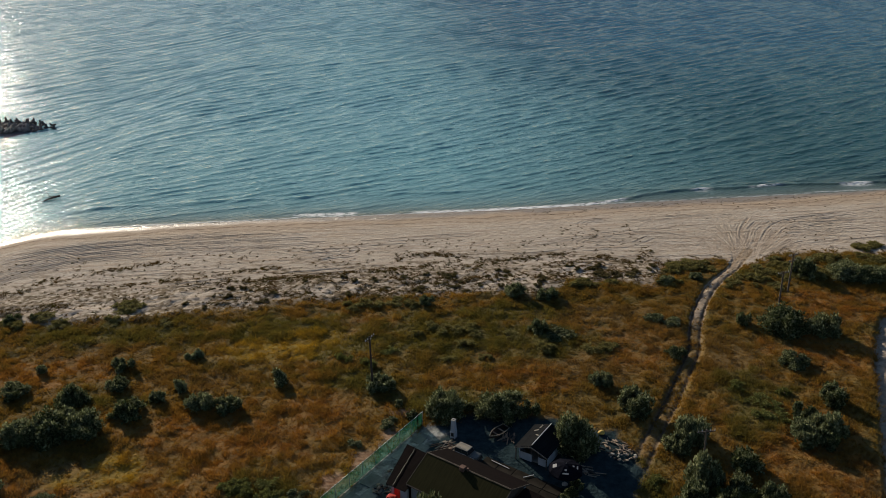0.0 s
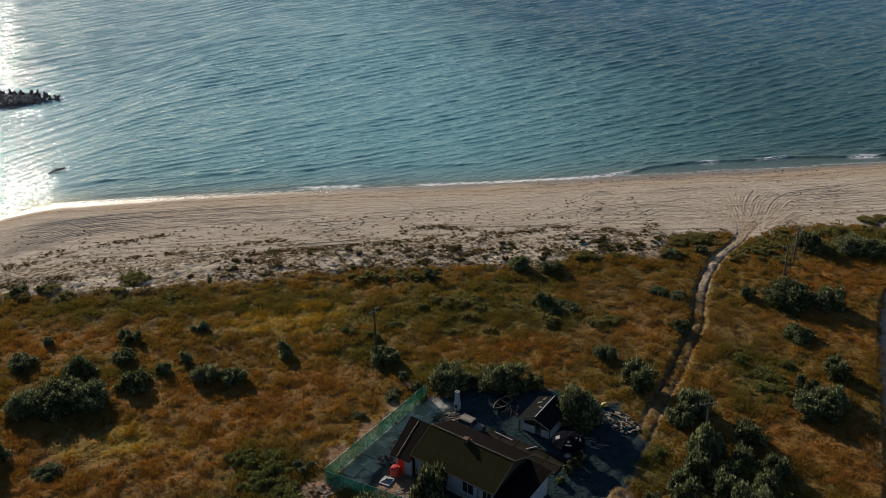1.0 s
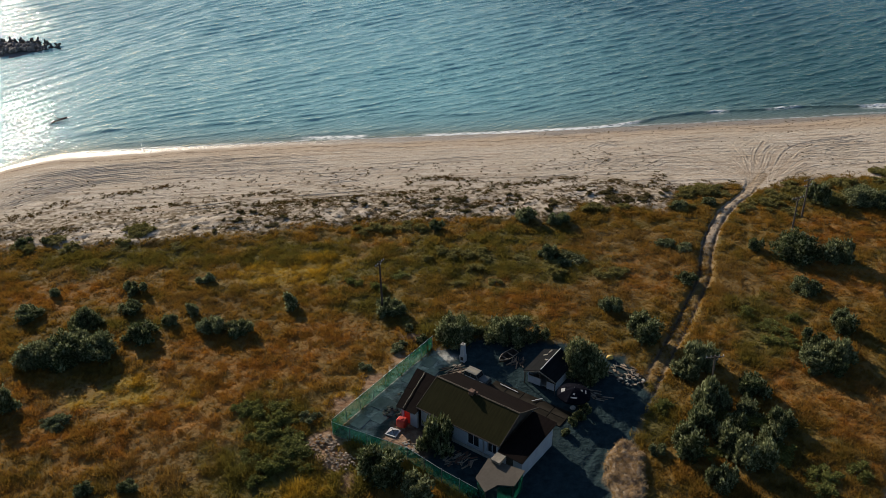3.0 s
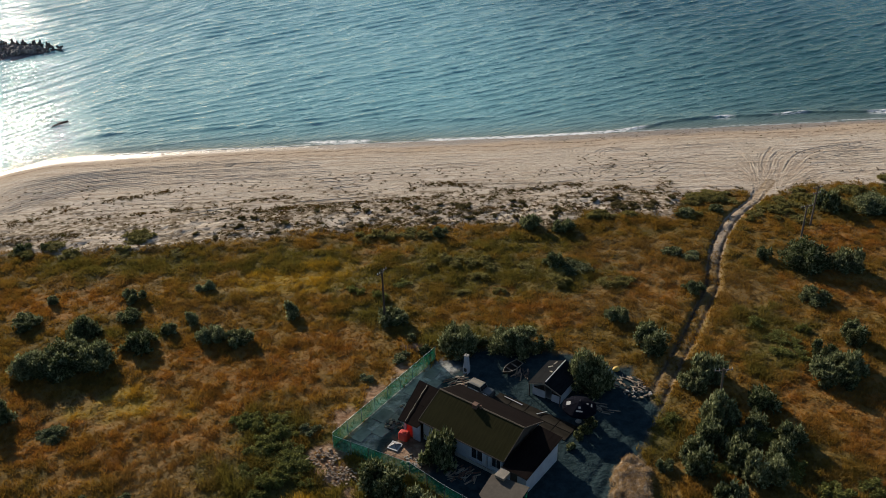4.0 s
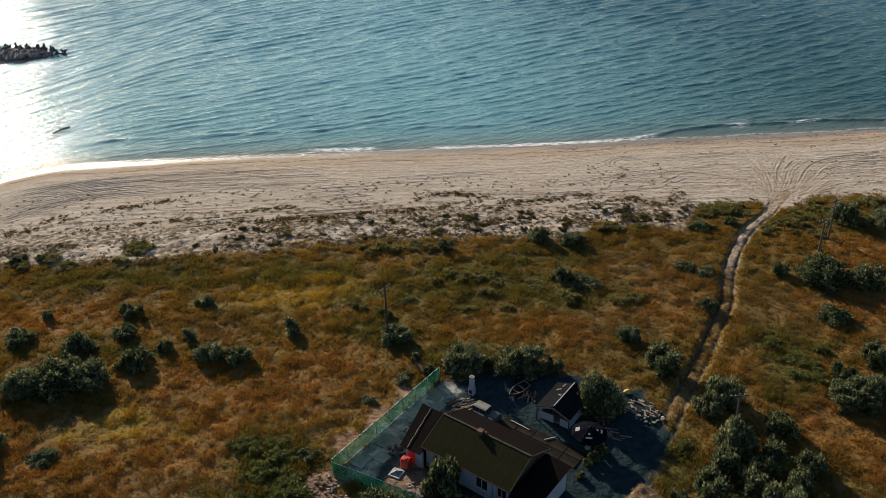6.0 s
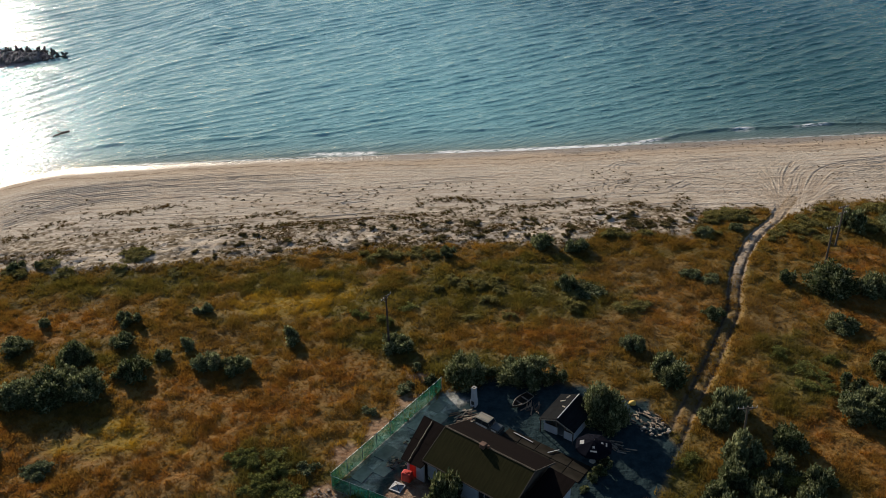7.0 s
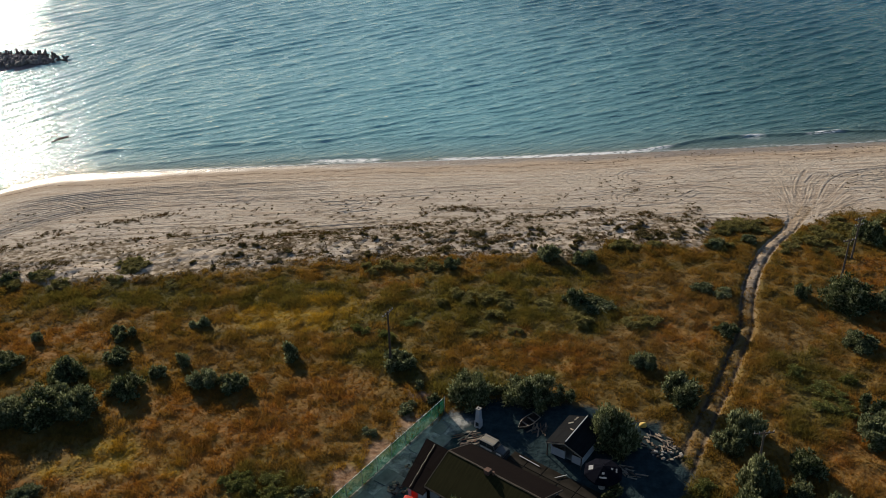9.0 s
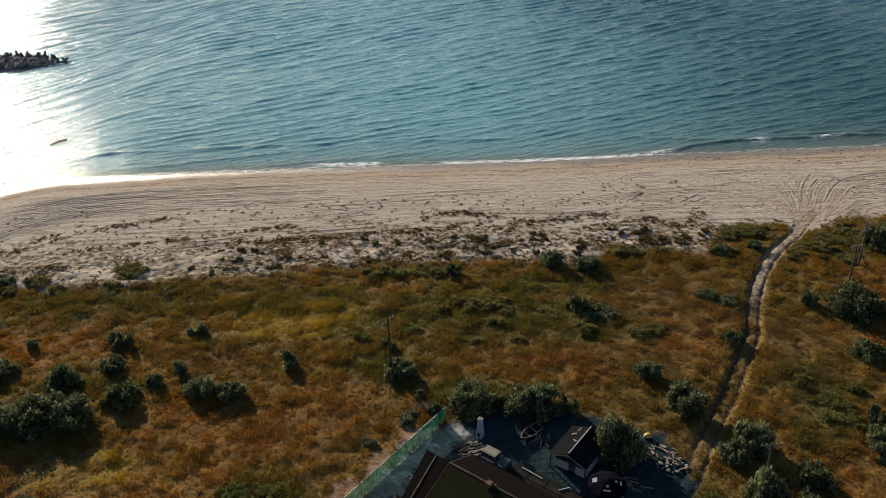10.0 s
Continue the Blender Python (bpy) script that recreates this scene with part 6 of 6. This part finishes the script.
def breakwater():
    ob = thing("breakwater", pose(-107.5, 219.5, 0, 0, 0, 176), "dark rubble breakwater running out into the sea", "breakwater")
    rng = random.Random(8)
    rocks = [rock_mesh(i) for i in range(6)]
    for i in range(620):
        x = -1.0 + 34 * rng.random() ** 1.2
        y = rng.uniform(-4.0, 12.5)
        wid = 4.6 * min(1, (x + 2.2) / 6) if y < 0 else min(12.5, 1.4 + 0.6 * (x + 2))
        if abs(y) > wid:
            continue
        z = 1.35 * (1 - (abs(y) / (5.2 if y < 0 else 13.0)) ** 1.5) * min(1, (x + 2) / 5) - 0.25 + rng.uniform(-0.15, 0.2)
        s = rng.uniform(0.7, 1.3)
        share("rock", rocks[i % 6], ob, Matrix.LocRotScale((x, y, z), Euler((rng.uniform(0, 6), rng.uniform(0, 6), rng.uniform(0, 6))), (s, s, s * 0.85)))
    bm = bmesh.new()
    rows = []
    for i in range(25):
        x = -0.5 + i * 2.0
        w = 4.6 * min(1, (x + 2.2) / 6)
        rows.append([bm.verts.new((x, w * k / 4 * (1 if k < 0 else 2.4), 1.1 * (1 - (abs(k) / 4) ** 1.5) * min(1, (x + 2) / 5) - 0.45)) for k in range(-4, 5)])
    for a, b in zip(rows, rows[1:]):
        for k in range(8):
            bm.faces.new((a[k], b[k], b[k + 1], a[k + 1]))
    bmesh.ops.recalc_face_normals(bm, faces=bm.faces[:])
    part("core", bm, ROCK_MAT, ob)


breakwater()


def tetrapods():
    bm = bmesh.new()
    dirs = [Vector((0, 0, 1))] + [Vector((math.cos(a) * 0.943, math.sin(a) * 0.943, -0.333)) for a in (0.3, 2.394, 4.489)]
    for d in dirs:
        add_tube(bm, d * 0.05, d * 1.0, 0.32, 0.20, 12)
        add_tube(bm, d * 1.0, d * 1.05, 0.20, 0.14, 12)
    first = part("tetrapod", bm, TETRA_MAT)
    tagged(first, "dark concrete tetrapod piled along the breakwater", "tetrapod", "tetrapods")
    rng = random.Random(21)
    base = pose(-107.5, 219.5, 0, 0, 0, 176)
    k = 0
    for row, (y, z) in enumerate(((-2.4, 1.55), (-4.4, 0.6), (-0.9, 1.7))):
        for i in range(20):
            x = -1.2 + i * 2.05 + rng.uniform(-0.5, 0.5) + row
            if row == 2 and (rng.random() < 0.55 or i < 1):
                continue
            zz = z * min(1, (x + 4) / 5) + rng.uniform(-0.1, 0.25) - 0.05
            m = base @ Matrix.Translation((x, y + rng.uniform(-0.5, 0.5), zz)) @ Euler((rng.uniform(-0.5, 0.5), rng.uniform(-0.5, 0.5), rng.uniform(0, 6))).to_matrix().to_4x4()
            if k == 0:
                first.matrix_basis = m
            else:
                copy_thing(first, m)
            k += 1
    for x, y in ((-2.6, -1.5), (-2.2, 0.6), (-3.6, -3.0), (-1.2, 2.0), (-4.6, -1.4)):
        copy_thing(first, base @ Matrix.Translation((x, y, 0.25)) @ Euler((rng.uniform(-0.6, 0.6), rng.uniform(-0.6, 0.6), rng.uniform(0, 6))).to_matrix().to_4x4())


tetrapods()


def driftwood():
    ob = thing("driftwood", pose(-79.2, 162.8, 0.02, 0, 0, 8) @ Matrix.Scale(0.75, 4), "dark forked driftwood trunk lying in shallow water", "driftwood")
    mat = plain("soaked_wood", (0.030, 0.025, 0.020), 0.9, grain=10, spec=0.1)
    bm = bmesh.new()
    pts = [(-1.7, -2.1, 0.1), (-0.7, -1.1, 0.28), (0.2, -0.2, 0.36), (1.2, 0.4, 0.42), (2.0, 0.7, 0.5)]
    for i, (a, b) in enumerate(zip(pts, pts[1:])):
        add_tube(bm, a, b, 0.17 + 0.03 * i, 0.20 + 0.03 * i, 9)
    part("trunk", bm, mat, ob)
    part("branch", tube((1.2, 0.45, 0.42), (-1.3, 0.9, 0.45), 0.17, 0.09, 8), mat, ob)
    part("branch", tube((-0.6, 0.75, 0.45), (-2.6, 3.4, 1.5), 0.08, 0.03, 7), mat, ob)


driftwood()


# ---------------------------------------------------------------- heaps in the yard
def heap(name, label, category, x, y, count, spread, material, long, seed, turn=0.0):
    """A loose heap of boards or stones."""
    ob = thing(name, pose(x, y, GROUND_Z + 0.02), label, category)
    rng = random.Random(seed)
    for i in range(count):
        l, w, h = long * rng.uniform(0.5, 1.2), rng.uniform(0.08, 0.2), rng.uniform(0.03, 0.08)
        if long < 0.6:
            w, h = l * rng.uniform(0.5, 0.9), l * rng.uniform(0.3, 0.6)
        r = spread * math.sqrt(rng.random())
        a = rng.uniform(0, 6.28)
        m = Matrix.Translation((r * math.cos(a), r * math.sin(a) * 0.8, h / 2 + 0.22 * (1 - r / spread) * rng.random())) @ \
            Euler((rng.uniform(-.2, .2), rng.uniform(-.2, .2), turn + rng.uniform(-0.7, 0.7))).to_matrix().to_4x4()
        part("board" if long > 0.6 else "stone", box((-l / 2, -w / 2, -h / 2), (l / 2, w / 2, h / 2), min(h, w) * 0.2, m), material[i % len(material)], ob)
    return ob


heap("board_heap", "heap of broken pale boards and debris at the yard edge", "debris", 18.6, 73.4, 34, 1.7, [WOOD_MAT, DARK_WOOD, PALE_WOOD, RUBBLE_MAT], 0.75, 1, 2.2)
heap("rubble_heap", "grey rubble and broken blocks by the track", "debris", 19.2, 71.9, 44, 1.5, [RUBBLE_MAT, CONCRETE_MAT, DARK_WOOD], 0.28, 2)
heap("firewood_heap", "scattered split firewood before the house", "firewood", 0.6, 59.9, 36, 1.5, [WOOD_MAT, PALE_WOOD, BRICK_MAT], 0.9, 3, 0.8)
heap("stone_heap", "heap of rough stones beside the cover", "debris", -4.0, 61.6, 44, 1.2, [CONCRETE_MAT, WOOD_MAT], 0.34, 4)
heap("scrap_heap", "heap of old timber and scrap behind the car", "debris", 0.6, 73.9, 40, 1.5, [WOOD_MAT, PALE_WOOD, BRICK_MAT, DARK_WOOD], 1.0, 5, 0.4)
heap("timber_heap", "leaning old timbers beside the boat", "debris", 7.4, 75.2, 18, 0.9, [DARK_WOOD, WOOD_MAT], 1.2, 6, 1.2)
heap("board_heap", "fallen boards beside the parasol", "debris", 15.2, 69.2, 16, 1.1, [PALE_WOOD, WOOD_MAT, DARK_WOOD], 1.5, 7, -0.7)

heap("stone_heap", "sandy broken stones and earth heaped outside the fence corner", "debris", -12.5, 62.4, 80, 1.6, [RUBBLE_MAT, WOOD_MAT, RUBBLE_MAT], 0.24, 8)
heap("stone_heap", "sandy broken stones along the outside of the fence", "debris", -10.7, 59.9, 80, 1.6, [RUBBLE_MAT, RUBBLE_MAT, WOOD_MAT], 0.22, 9)
heap("scrap_heap", "low dark scrap and rubble at the edge of the pale lane", "debris", -6.0, 67.0, 34, 1.0, [DARK_WOOD, RUBBER_MAT, WOOD_MAT], 0.30, 10)
heap("scrap_heap", "dark boards and rubble lying along the house wall", "debris", -4.6, 69.8, 30, 1.0, [DARK_WOOD, WOOD_MAT, RUBBER_MAT], 0.3, 11)

for name, m, size, label in (("plank", HOUSE @ pose(4.2, 6.85, 0.14, 0, 0, -3), (2.3, 0.10, 0.05), "long pale plank lying on the patio"),
                             ("plank", HOUSE @ pose(7.6, 6.9, 0.14, 0, 0, 55), (1.2, 0.10, 0.05), "short white plank lying on the patio")):
    ob = part(name, box((-size[0] / 2, -size[1] / 2, 0), (size[0] / 2, size[1] / 2, size[2]), 0.015), FRAME_MAT)
    ob.matrix_basis = m
    tagged(ob, label, "plank")
